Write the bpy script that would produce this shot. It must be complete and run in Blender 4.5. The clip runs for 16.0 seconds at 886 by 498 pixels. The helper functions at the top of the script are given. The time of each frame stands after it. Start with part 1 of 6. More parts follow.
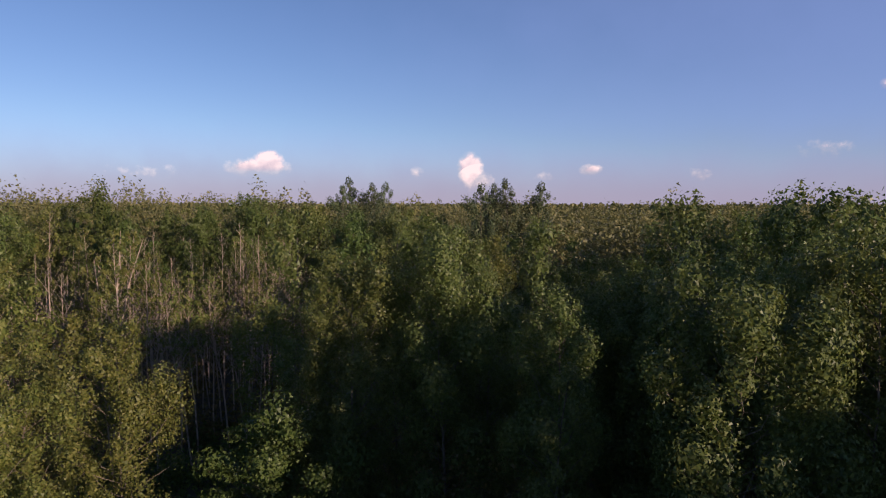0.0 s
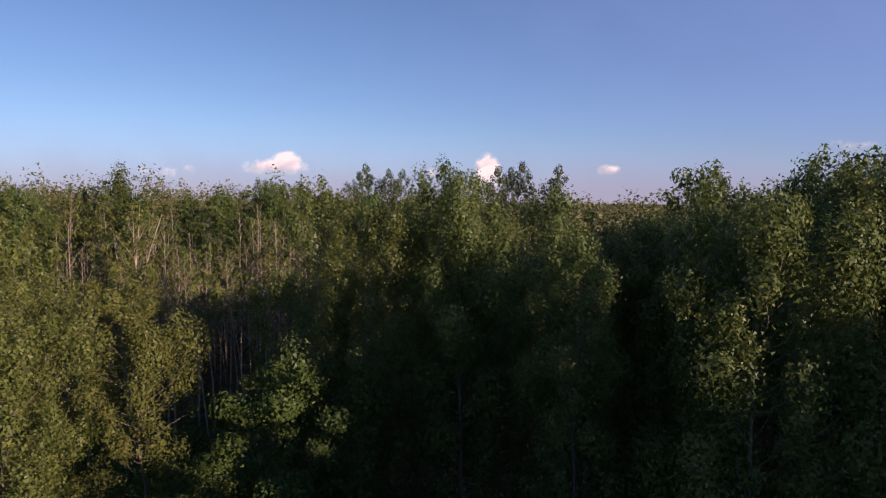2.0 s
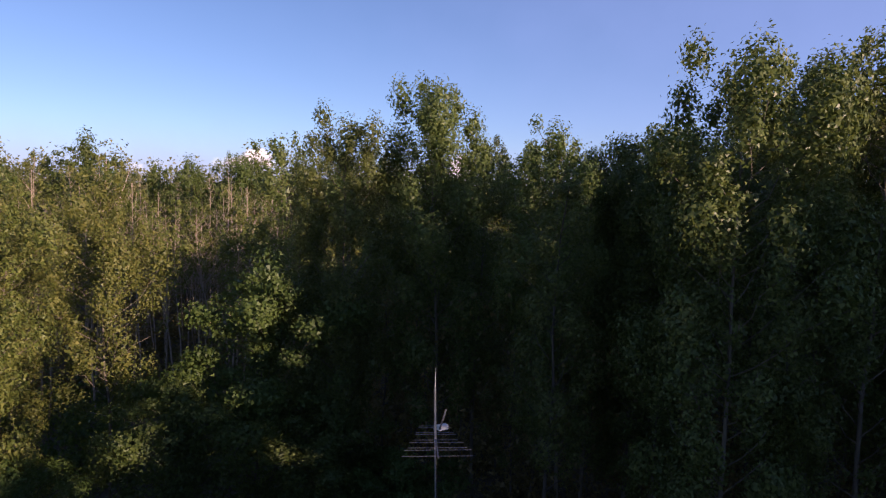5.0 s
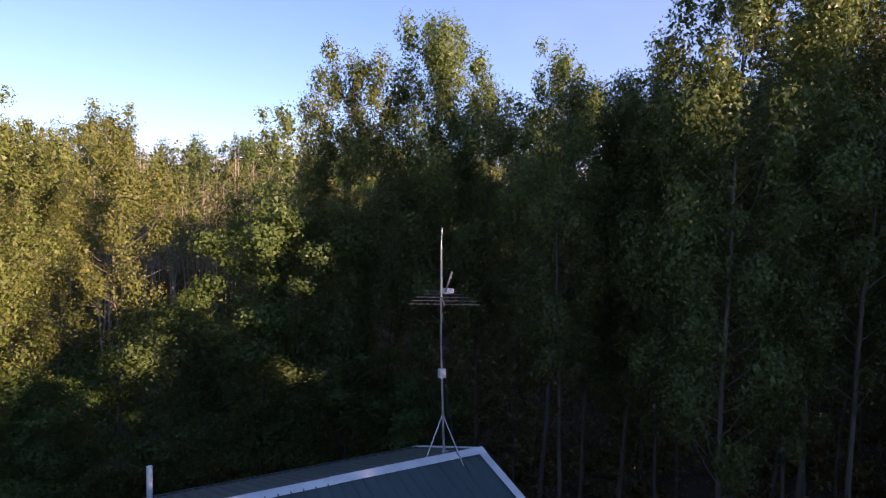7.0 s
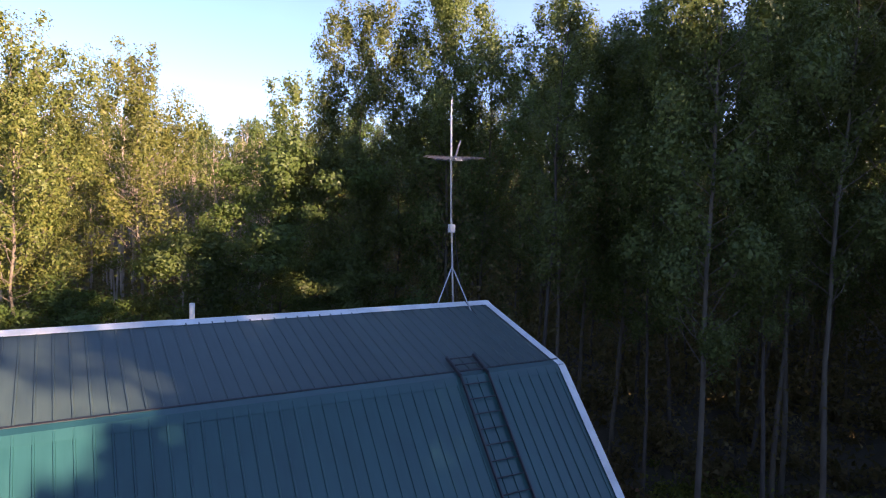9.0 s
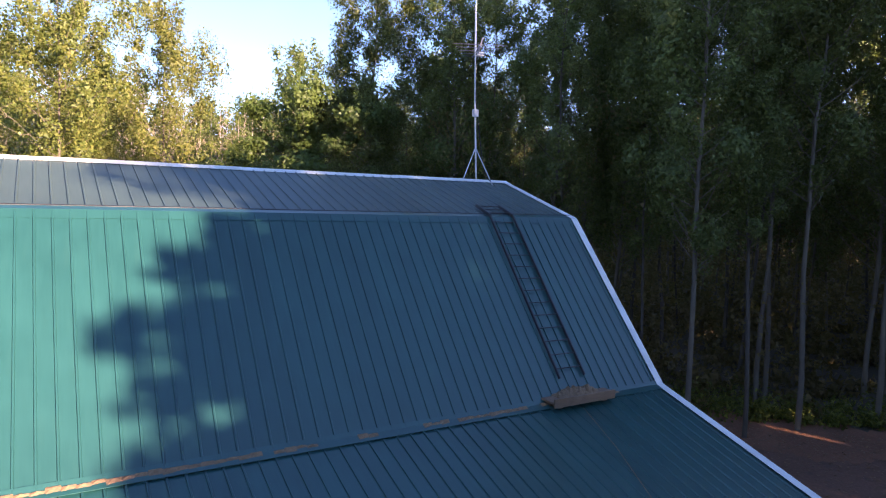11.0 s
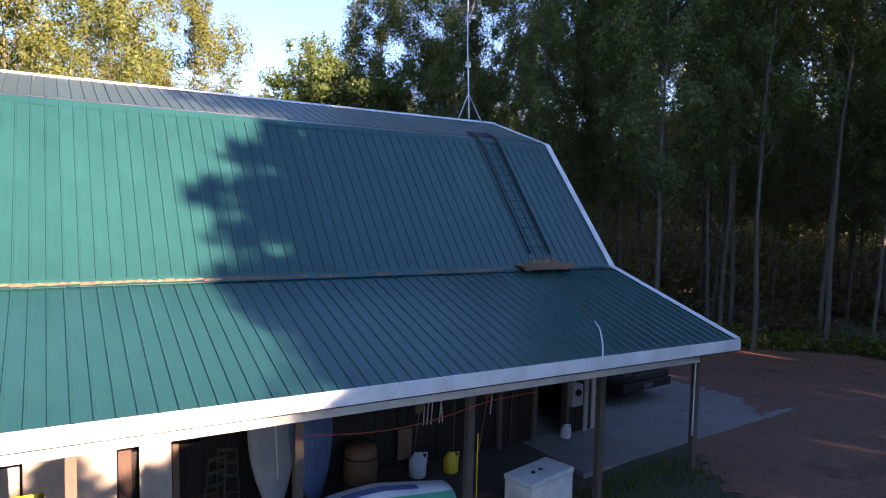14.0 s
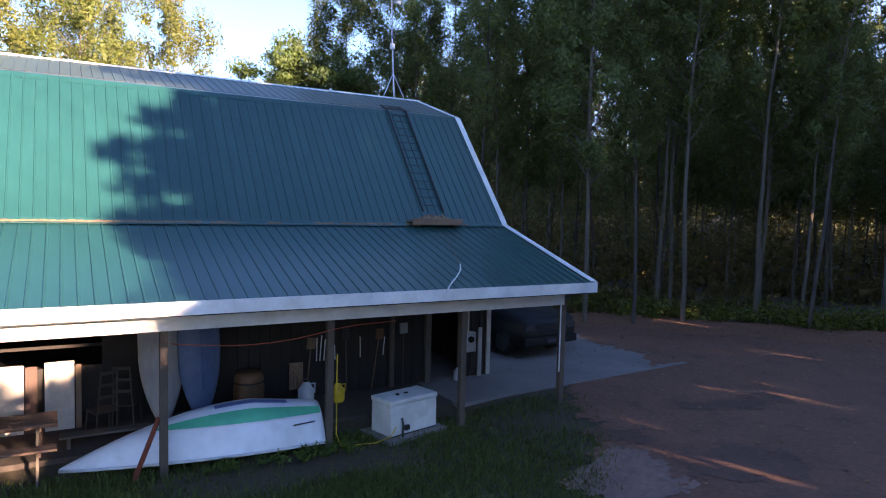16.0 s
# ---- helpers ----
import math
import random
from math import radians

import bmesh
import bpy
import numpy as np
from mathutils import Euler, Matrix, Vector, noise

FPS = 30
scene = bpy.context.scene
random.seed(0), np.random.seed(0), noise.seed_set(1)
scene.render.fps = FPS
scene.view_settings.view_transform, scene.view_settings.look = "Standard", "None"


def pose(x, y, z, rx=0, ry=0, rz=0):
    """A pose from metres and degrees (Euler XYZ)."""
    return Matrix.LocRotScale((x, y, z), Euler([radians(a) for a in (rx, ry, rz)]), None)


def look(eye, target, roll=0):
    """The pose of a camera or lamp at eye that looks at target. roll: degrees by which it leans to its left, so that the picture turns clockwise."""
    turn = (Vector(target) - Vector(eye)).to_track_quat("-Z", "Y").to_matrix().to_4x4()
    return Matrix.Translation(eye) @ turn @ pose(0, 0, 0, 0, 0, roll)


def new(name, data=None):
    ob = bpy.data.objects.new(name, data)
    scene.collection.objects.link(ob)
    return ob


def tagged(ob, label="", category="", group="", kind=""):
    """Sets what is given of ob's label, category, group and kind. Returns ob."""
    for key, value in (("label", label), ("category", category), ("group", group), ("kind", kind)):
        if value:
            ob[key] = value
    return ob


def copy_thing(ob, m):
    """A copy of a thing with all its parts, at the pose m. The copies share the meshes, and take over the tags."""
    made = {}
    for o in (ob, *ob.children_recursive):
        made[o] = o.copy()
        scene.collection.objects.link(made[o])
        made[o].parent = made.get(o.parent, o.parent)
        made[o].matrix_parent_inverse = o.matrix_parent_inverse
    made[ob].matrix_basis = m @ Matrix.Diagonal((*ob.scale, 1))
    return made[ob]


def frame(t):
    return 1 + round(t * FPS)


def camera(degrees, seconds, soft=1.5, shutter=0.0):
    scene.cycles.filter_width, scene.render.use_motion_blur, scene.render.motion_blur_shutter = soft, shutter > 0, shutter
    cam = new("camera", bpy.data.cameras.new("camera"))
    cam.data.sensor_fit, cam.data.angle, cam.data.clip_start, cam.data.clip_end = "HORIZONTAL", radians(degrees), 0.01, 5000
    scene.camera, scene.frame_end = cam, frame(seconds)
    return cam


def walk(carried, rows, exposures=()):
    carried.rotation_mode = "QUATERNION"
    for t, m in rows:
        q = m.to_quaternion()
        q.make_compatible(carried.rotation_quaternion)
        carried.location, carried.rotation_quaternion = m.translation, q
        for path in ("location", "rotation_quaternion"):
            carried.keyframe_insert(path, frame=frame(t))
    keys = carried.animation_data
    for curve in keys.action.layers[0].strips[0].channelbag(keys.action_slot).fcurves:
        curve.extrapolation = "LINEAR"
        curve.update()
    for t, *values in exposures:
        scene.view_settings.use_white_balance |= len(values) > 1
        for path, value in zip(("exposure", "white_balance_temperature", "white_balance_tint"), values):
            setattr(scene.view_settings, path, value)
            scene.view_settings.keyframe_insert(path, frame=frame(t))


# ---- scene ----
cam = camera(67.8, 16.0, soft=1.15)
PATH = [
    (0, (-7.247, -1.997, 21.611), (-6.247, -0.27, 21.471), 0.1),
    (0.5, (-7.299, -1.949, 21.12), (-6.326, -0.207, 20.98), 0.1),
    (1, (-7.33, -1.947, 20.508), (-6.372, -0.197, 20.369), 0.1),
    (1.5, (-7.272, -1.958, 19.935), (-6.316, -0.206, 19.796), 0.2),
    (2, (-7.221, -1.94, 19.343), (-6.265, -0.189, 19.206), 0.2),
    (2.5, (-7.161, -1.912, 18.833), (-6.191, -0.168, 18.696), 0.3),
    (3, (-7.222, -1.9, 18.276), (-6.215, -0.177, 18.14), 0.4),
    (3.5, (-7.267, -1.809, 17.623), (-6.237, -0.1, 17.485), 0.5),
    (5.8, (-7.405, -1.74, 14.819), (-6.377, -0.03, 14.686), 1.2),
    (6, (-7.414, -1.804, 14.559), (-6.389, -0.092, 14.423), 1.0),
    (6.5, (-7.437, -1.912, 13.874), (-6.419, -0.196, 13.74), 1.2),
    (7, (-7.587, -2.164, 13.107), (-6.568, -0.448, 12.974), 1.3),
    (7.5, (-7.758, -2.424, 12.465), (-6.739, -0.708, 12.333), 1.3),
    (8, (-8.03, -2.844, 11.763), (-7.01, -1.129, 11.632), 1.3),
    (8.5, (-8.31, -3.245, 11.0), (-7.292, -1.528, 10.87), 1.3),
    (9, (-8.592, -3.597, 10.26), (-7.574, -1.879, 10.13), 1.4),
    (11.5, (-10.866, -5.579, 6.885), (-9.821, -3.88, 6.745), 1.7),
    (12, (-11.322, -6.187, 6.378), (-10.279, -4.486, 6.241), 1.6),
    (12.5, (-11.617, -6.63, 6.078), (-10.577, -4.926, 5.947), 1.4),
    (13, (-11.761, -7.142, 5.896), (-10.727, -5.435, 5.766), 1.5),
    (13.5, (-11.815, -7.754, 5.688), (-10.785, -6.045, 5.556), 1.6),
    (14, (-12.009, -8.253, 5.42), (-10.981, -6.542, 5.293), 1.5),
    (14.5, (-11.843, -8.916, 5.15), (-10.823, -7.2, 5.027), 1.5),
    (15, (-11.42, -9.684, 4.893), (-10.406, -7.965, 4.77), 1.4),
    (15.5, (-10.793, -10.538, 4.61), (-9.792, -8.811, 4.49), 1.4),
    (16, (-10.38, -11.119, 4.489), (-9.385, -9.389, 4.366), 1.4),
]
# seconds, stops, kelvin, tint: the film's camera brightens as it sinks below the treetops
EXPOSURES = [(0, 0.32, 6350, 31), (3.5, 0.52, 6400, 33), (6, 1.10, 6600, 38), (7, 1.50, 6800, 38), (9, 2.12, 7000, 36), (11.5, 2.52, 6850, 33), (14.5, 2.48, 6850, 31), (16, 2.68, 6850, 30)]
walk(cam, [(t, look(eye, target, roll)) for t, eye, target, roll in PATH], EXPOSURES)

# ---- sky, sun, exposure ----
SUN_AZ, SUN_EL = radians(-73.0), radians(11.5)
to_sun = Vector((math.cos(SUN_AZ) * math.cos(SUN_EL), math.sin(SUN_AZ) * math.cos(SUN_EL), math.sin(SUN_EL)))
world = bpy.data.worlds.new("evening_sky")
scene.world = world
world.use_nodes = True
wn = world.node_tree.nodes
sky = wn.new("ShaderNodeTexSky")
sky.sky_type, sky.sun_disc = "NISHITA", False
sky.sun_elevation, sky.sun_rotation = SUN_EL, math.pi / 2 - SUN_AZ
sky.air_density, sky.dust_density, sky.ozone_density = 0.85, 0.0, 3.2
wn["Background"].inputs["Strength"].default_value = 0.089
world.node_tree.links.new(sky.outputs["Color"], wn["Background"].inputs["Color"])

sun = new("sun", bpy.data.lights.new("sun", "SUN"))
sun.data.energy, sun.data.angle, sun.data.color = 4.7, radians(0.6), (1.0, 0.80, 0.56)
sun.matrix_world = look(to_sun * 60, (0, 0, 0))


# ---- materials ----
def ramp_between(nt, fac, a, b, lo=0.3, hi=0.7):
    r = nt.nodes.new("ShaderNodeValToRGB")
    r.color_ramp.elements[0].position, r.color_ramp.elements[1].position = lo, hi
    r.color_ramp.elements[0].color, r.color_ramp.elements[1].color = (*a, 1), (*b, 1)
    nt.links.new(fac, r.inputs["Fac"])
    return r.outputs["Color"]


def noise_node(nt, scale, detail=4.0, stretch=(1, 1, 1), rough=0.6):
    co = nt.nodes.new("ShaderNodeTexCoord")
    mp = nt.nodes.new("ShaderNodeMapping")
    mp.inputs["Scale"].default_value = stretch
    tx = nt.nodes.new("ShaderNodeTexNoise")
    tx.inputs["Scale"].default_value, tx.inputs["Detail"].default_value, tx.inputs["Roughness"].default_value = scale, detail, rough
    nt.links.new(co.outputs["Object"], mp.inputs["Vector"])
    nt.links.new(mp.outputs["Vector"], tx.inputs["Vector"])
    return tx.outputs["Fac"]


def blend(nt, fac, a, b, mode="MIX"):
    m = nt.nodes.new("ShaderNodeMix")
    m.data_type, m.blend_type = "RGBA", mode
    for sock, val in ((m.inputs[0], fac), (m.inputs[6], a), (m.inputs[7], b)):
        if isinstance(val, (int, float)):
            sock.default_value = val
        elif isinstance(val, tuple):
            sock.default_value = (*val, 1)
        else:
            nt.links.new(val, sock)
    return m.outputs[2]


def surface(name, a, b, fine=30.0, coarse=2.0, rough=0.7, metal=0.0, bump=0.2, stain=None, stretch=(1, 1, 1), vary=0.0, coat=0.0, stain_amount=0.6):
    """A surface with fine grain, broad variation, optional stains and a fine relief."""
    m = bpy.data.materials.new(name)
    m.use_nodes = True
    nt = m.node_tree
    p = nt.nodes["Principled BSDF"]
    f1 = noise_node(nt, fine, 5, stretch)
    f2 = noise_node(nt, coarse, 3)
    col = ramp_between(nt, f1, a, b, 0.3, 0.7)
    mid = tuple((x + y) / 2 for x, y in zip(a, b))
    col = blend(nt, 0.45, col, ramp_between(nt, f2, tuple(x * 0.7 for x in mid), tuple(min(1, x * 1.25) for x in mid), 0.35, 0.65))
    if stain:
        f3 = noise_node(nt, coarse * 2.7, 6, stretch, 0.7)
        s = nt.nodes.new("ShaderNodeMapRange")
        s.inputs[1].default_value, s.inputs[2].default_value, s.inputs[4].default_value = 0.55, 0.75, stain_amount
        nt.links.new(f3, s.inputs[0])
        col = blend(nt, s.outputs[0], col, stain)
    if vary:
        oi = nt.nodes.new("ShaderNodeObjectInfo")
        g = nt.nodes.new("ShaderNodeMapRange")
        g.inputs[3].default_value, g.inputs[4].default_value = 1 - vary, 1 + vary
        nt.links.new(oi.outputs["Random"], g.inputs[0])
        hs = nt.nodes.new("ShaderNodeHueSaturation")
        nt.links.new(g.outputs[0], hs.inputs["Value"])
        nt.links.new(col, hs.inputs["Color"])
        col = hs.outputs[0]
    nt.links.new(col, p.inputs["Base Color"])
    rr = nt.nodes.new("ShaderNodeMapRange")
    rr.inputs[3].default_value, rr.inputs[4].default_value = max(0.03, rough - 0.1), min(1, rough + 0.1)
    nt.links.new(f2, rr.inputs[0])
    nt.links.new(rr.outputs[0], p.inputs["Roughness"])
    p.inputs["Metallic"].default_value = metal
    p.inputs["Coat Weight"].default_value = coat
    p.inputs["Coat Roughness"].default_value = 0.22
    if bump:
        bp = nt.nodes.new("ShaderNodeBump")
        bp.inputs["Strength"].default_value, bp.inputs["Distance"].default_value = bump, 0.02
        nt.links.new(f1, bp.inputs["Height"])
        nt.links.new(bp.outputs[0], p.inputs["Normal"])
    return m


def foliage(name, dark, mid, pale, tint=0.12, through_light=0.35, rough=0.5):
    """Leaves: each leaf its own shade of green, some light comes through them."""
    m = bpy.data.materials.new(name)
    m.use_nodes = True
    nt = m.node_tree
    p = nt.nodes["Principled BSDF"]
    geo = nt.nodes.new("ShaderNodeNewGeometry")
    r = nt.nodes.new("ShaderNodeValToRGB")
    r.color_ramp.elements[0].color, r.color_ramp.elements[1].color = (*dark, 1), (*pale, 1)
    e = r.color_ramp.elements.new(0.55)
    e.color = (*mid, 1)
    nt.links.new(geo.outputs["Random Per Island"], r.inputs["Fac"])
    oi = nt.nodes.new("ShaderNodeObjectInfo")
    hue = nt.nodes.new("ShaderNodeMapRange")
    hue.inputs[3].default_value, hue.inputs[4].default_value = 0.5 - 0.016, 0.5 + 0.016
    val = nt.nodes.new("ShaderNodeMapRange")
    val.inputs[3].default_value, val.inputs[4].default_value = 1 - tint, 1 + tint
    nt.links.new(oi.outputs["Random"], hue.inputs[0])
    nt.links.new(oi.outputs["Random"], val.inputs[0])
    hs = nt.nodes.new("ShaderNodeHueSaturation")
    nt.links.new(hue.outputs[0], hs.inputs["Hue"])
    nt.links.new(val.outputs[0], hs.inputs["Value"])
    nt.links.new(r.outputs["Color"], hs.inputs["Color"])
    nt.links.new(hs.outputs[0], p.inputs["Base Color"])
    p.inputs["Roughness"].default_value = rough
    p.inputs["Specular IOR Level"].default_value = 0.35
    tr = nt.nodes.new("ShaderNodeBsdfTranslucent")
    nt.links.new(blend(nt, 0.5, hs.outputs[0], (0.18, 0.20, 0.03)), tr.inputs["Color"])
    mx = nt.nodes.new("ShaderNodeMixShader")
    mx.inputs[0].default_value = through_light
    nt.links.new(p.outputs[0], mx.inputs[1])
    nt.links.new(tr.outputs[0], mx.inputs[2])
    nt.links.new(mx.outputs[0], nt.nodes["Material Output"].inputs["Surface"])
    return m


M_ROOF = surface("green_roof_metal", (0.010, 0.068, 0.068), (0.016, 0.085, 0.084), 3.0, 0.6, 0.34, 0.0, 0.05, (0.026, 0.093, 0.084), (6, 0.6, 0.6), 0.06, 0.4, 0.35)
M_ROOF_WORN = surface("chalked_roof_metal", (0.046, 0.080, 0.076), (0.065, 0.102, 0.097), 3.0, 0.6, 0.55, 0.0, 0.05, (0.075, 0.086, 0.076), (6, 0.6, 0.6), 0.07, 0.15, 0.6)
M_TRIM = surface("white_trim_paint", (0.72, 0.72, 0.70), (0.82, 0.82, 0.80), 20, 1.5, 0.5, 0, 0.1, (0.5, 0.47, 0.42), stain_amount=0.35)
M_WOOD_DARK = surface("dark_stained_wood", (0.013, 0.009, 0.007), (0.028, 0.019, 0.014), 12, 1.5, 0.75, 0, 0.3, stretch=(1, 1, 8))
M_WOOD_POST = surface("weathered_post_wood", (0.075, 0.055, 0.042), (0.15, 0.115, 0.088), 14, 2, 0.8, 0, 0.4, (0.07, 0.05, 0.04), (6, 6, 0.6))
M_WOOD_TABLE = surface("red_brown_table_wood", (0.11, 0.060, 0.040), (0.18, 0.105, 0.072), 12, 2, 0.7, 0, 0.3, (0.10, 0.06, 0.04), (0.6, 6, 6))
M_PLANK = surface("bare_plank_wood", (0.17, 0.098, 0.062), (0.26, 0.16, 0.10), 14, 2, 0.75, 0, 0.3, (0.16, 0.10, 0.07), (0.6, 6, 6))
M_DEBRIS = surface("dry_needle_litter", (0.158, 0.092, 0.050), (0.288, 0.185, 0.112), 40, 4, 0.95, 0, 0.6)
M_CONCRETE = surface("pale_concrete", (0.175, 0.150, 0.142), (0.25, 0.218, 0.205), 25, 0.6, 0.85, 0, 0.2, (0.10, 0.09, 0.088))
M_GRAVEL = surface("brown_gravel", (0.110, 0.049, 0.031), (0.250, 0.113, 0.072), 9, 0.45, 0.95, 0, 1.0, (0.055, 0.036, 0.028), stain_amount=0.85)
M_DAMP = surface("damp_gravel", (0.075, 0.035, 0.024), (0.170, 0.080, 0.054), 9, 0.9, 0.8, 0, 1.0, (0.03, 0.02, 0.016))
M_PALE_GRAVEL = surface("pale_gravel", (0.15, 0.088, 0.070), (0.29, 0.175, 0.142), 9, 0.8, 0.95, 0, 1.0, (0.09, 0.06, 0.046))
M_DARK_FLOOR = surface("dark_brown_floor", (0.045, 0.033, 0.025), (0.095, 0.07, 0.055), 12, 0.8, 0.95, 0, 0.5, (0.03, 0.022, 0.018))
M_SOIL = surface("forest_soil", (0.035, 0.030, 0.018), (0.10, 0.075, 0.045), 6, 0.25, 0.95, 0, 0.8, (0.035, 0.05, 0.018))
M_LITTER = surface("rusty_leaf_litter", (0.14, 0.055, 0.030), (0.31, 0.13, 0.072), 14, 0.6, 0.95, 0, 0.8, (0.06, 0.05, 0.02))
M_METAL = surface("galvanised_steel", (0.42, 0.43, 0.45), (0.55, 0.56, 0.58), 30, 3, 0.4, 0.85, 0.05)
M_ALU = surface("dull_aluminium", (0.16, 0.16, 0.18), (0.24, 0.24, 0.27), 30, 3, 0.45, 0.8, 0.05)
M_LADDER = surface("dark_ladder_rails", (0.030, 0.032, 0.038), (0.06, 0.06, 0.065), 20, 3, 0.55, 0.2, 0.1)
M_SHEET = surface("beige_sheet_board", (0.44, 0.385, 0.33), (0.55, 0.48, 0.42), 6, 1.5, 0.6, 0, 0.1, (0.28, 0.24, 0.21))
M_GEN = surface("beige_white_enamel", (0.66, 0.66, 0.62), (0.74, 0.74, 0.70), 15, 2, 0.4, 0, 0.05, (0.5, 0.48, 0.42), stain_amount=0.25)
M_WOOD_DARK_RED = surface("dark_red_brown_board", (0.05, 0.024, 0.016), (0.09, 0.045, 0.03), 10, 2, 0.7, 0, 0.3, stretch=(6, 6, 0.6))
M_DARK = surface("black_plastic", (0.012, 0.012, 0.013), (0.025, 0.025, 0.026), 20, 3, 0.5)
M_HULL = surface("white_hull_gelcoat", (0.70, 0.72, 0.76), (0.80, 0.81, 0.84), 6, 1.0, 0.35, 0, 0.04, (0.50, 0.48, 0.42), stain_amount=0.3)
M_HULL_GREEN = surface("sea_green_hull_stripe", (0.03, 0.40, 0.24), (0.05, 0.48, 0.30), 6, 1.0, 0.35, 0, 0.04)
M_HULL_BLUE = surface("faded_blue_hull_paint", (0.10, 0.14, 0.32), (0.16, 0.21, 0.40), 6, 1.0, 0.4, 0, 0.04)
M_BLUE = surface("slate_blue_plastic", (0.055, 0.095, 0.19), (0.085, 0.14, 0.26), 8, 1.5, 0.5, 0, 0.05)
M_GREY_WHITE = surface("greyed_white_plastic", (0.52, 0.52, 0.54), (0.64, 0.63, 0.64), 8, 1.5, 0.55, 0, 0.05, (0.34, 0.32, 0.30))
M_GREY_HULL = surface("weathered_grey_hull", (0.27, 0.25, 0.245), (0.40, 0.375, 0.36), 5, 1.2, 0.6, 0, 0.08, (0.17, 0.145, 0.13), (3, 3, 0.5))
M_ORANGE = surface("rust_brown_paint", (0.11, 0.050, 0.022), (0.17, 0.080, 0.034), 8, 2, 0.65, 0, 0.1, (0.2, 0.08, 0.03))
M_YELLOW = surface("yellow_paint", (0.62, 0.40, 0.02), (0.75, 0.50, 0.03), 8, 2, 0.5, 0, 0.1, (0.35, 0.20, 0.02))
M_RED_BOARD = surface("dark_red_board_paint", (0.16, 0.032, 0.018), (0.24, 0.055, 0.030), 8, 2, 0.65, 0, 0.2, (0.08, 0.03, 0.02))
M_RED = surface("red_cord", (0.45, 0.07, 0.03), (0.55, 0.10, 0.05), 20, 3, 0.6)
M_CAR = surface("black_car_paint", (0.004, 0.004, 0.005), (0.007, 0.007, 0.009), 4, 0.8, 0.6, 0.0, 0.0)
M_TYRE = surface("tyre_rubber", (0.015, 0.015, 0.015), (0.03, 0.03, 0.03), 30, 3, 0.85)
M_RIM = surface("alloy_rim", (0.12, 0.12, 0.13), (0.18, 0.18, 0.19), 20, 3, 0.35, 0.8)
M_BARK = surface("pale_aspen_bark", (0.095, 0.08, 0.06), (0.19, 0.155, 0.12), 5, 0.7, 0.85, 0, 0.5, (0.08, 0.07, 0.055), (1, 1, 0.35), 0.15)
M_BARK_DARK = surface("grey_brown_bark", (0.06, 0.05, 0.04), (0.13, 0.105, 0.085), 6, 0.7, 0.9, 0, 0.7, (0.05, 0.045, 0.035), (1, 1, 0.3), 0.2)
M_BARE = surface("bleached_dead_wood", (0.25, 0.195, 0.15), (0.41, 0.33, 0.26), 6, 0.7, 0.85, 0, 0.4, (0.13, 0.10, 0.08), (1, 1, 0.3), 0.2)
M_LEAF = foliage("aspen_leaves", (0.058, 0.086, 0.021), (0.108, 0.145, 0.038), (0.185, 0.215, 0.066), through_light=0.4, rough=0.42)
M_LEAF_GOLD = foliage("yellowing_aspen_leaves", (0.080, 0.104, 0.022), (0.132, 0.152, 0.034), (0.205, 0.205, 0.056))
M_LEAF_MAPLE = foliage("maple_leaves", (0.046, 0.077, 0.017), (0.077, 0.116, 0.026), (0.110, 0.150, 0.039))
M_NEEDLE = foliage("pine_needles", (0.034, 0.055, 0.024), (0.056, 0.085, 0.034), (0.090, 0.110, 0.045), through_light=0.15)
M_SHRUB = foliage("undergrowth_leaves", (0.035, 0.065, 0.012), (0.07, 0.11, 0.02), (0.13, 0.17, 0.03))
M_FAR = foliage("far_canopy_leaves", (0.092, 0.100, 0.036), (0.152, 0.155, 0.058), (0.225, 0.205, 0.086), through_light=0.3)
M_EDGE = foliage("edge_shrub_leaves", (0.050, 0.070, 0.012), (0.110, 0.130, 0.020), (0.230, 0.231, 0.034))
M_FALLEN = foliage("fallen_leaf_rust", (0.10, 0.045, 0.02), (0.20, 0.09, 0.04), (0.30, 0.16, 0.07), through_light=0.1)
M_DIM = foliage("browned_inner_leaves", (0.090, 0.062, 0.028), (0.145, 0.098, 0.044), (0.215, 0.140, 0.062), through_light=0.45)
M_GRASS = foliage("lawn_grass", (0.042, 0.066, 0.013), (0.078, 0.115, 0.022), (0.150, 0.165, 0.042), through_light=0.25)
M_TWIG = surface("brown_twigs", (0.12, 0.085, 0.06), (0.22, 0.16, 0.11), 6, 0.7, 0.9, 0, 0.2, vary=0.2)

glass = bpy.data.materials.new("dark_glass")
glass.use_nodes = True
gp = glass.node_tree.nodes["Principled BSDF"]
gp.inputs["Base Color"].default_value = (0.01, 0.012, 0.014, 1)
gp.inputs["Roughness"].default_value = 0.06


# ---- building blocks ----
def thing(name, m, label, category, group="", kind=""):
    """An Empty at a thing's base, which parents its parts."""
    ob = new(name)
    ob.empty_display_size = 0.2
    ob.matrix_basis = m
    return tagged(ob, label, category, group, kind)


def mesh_from(bm, name, material, smooth=False):
    me = bpy.data.meshes.new(name)
    bmesh.ops.recalc_face_normals(bm, faces=bm.faces)
    bm.to_mesh(me)
    bm.free()
    me.materials.append(material)
    if smooth:
        me.polygons.foreach_set("use_smooth", [True] * len(me.polygons))
    return me


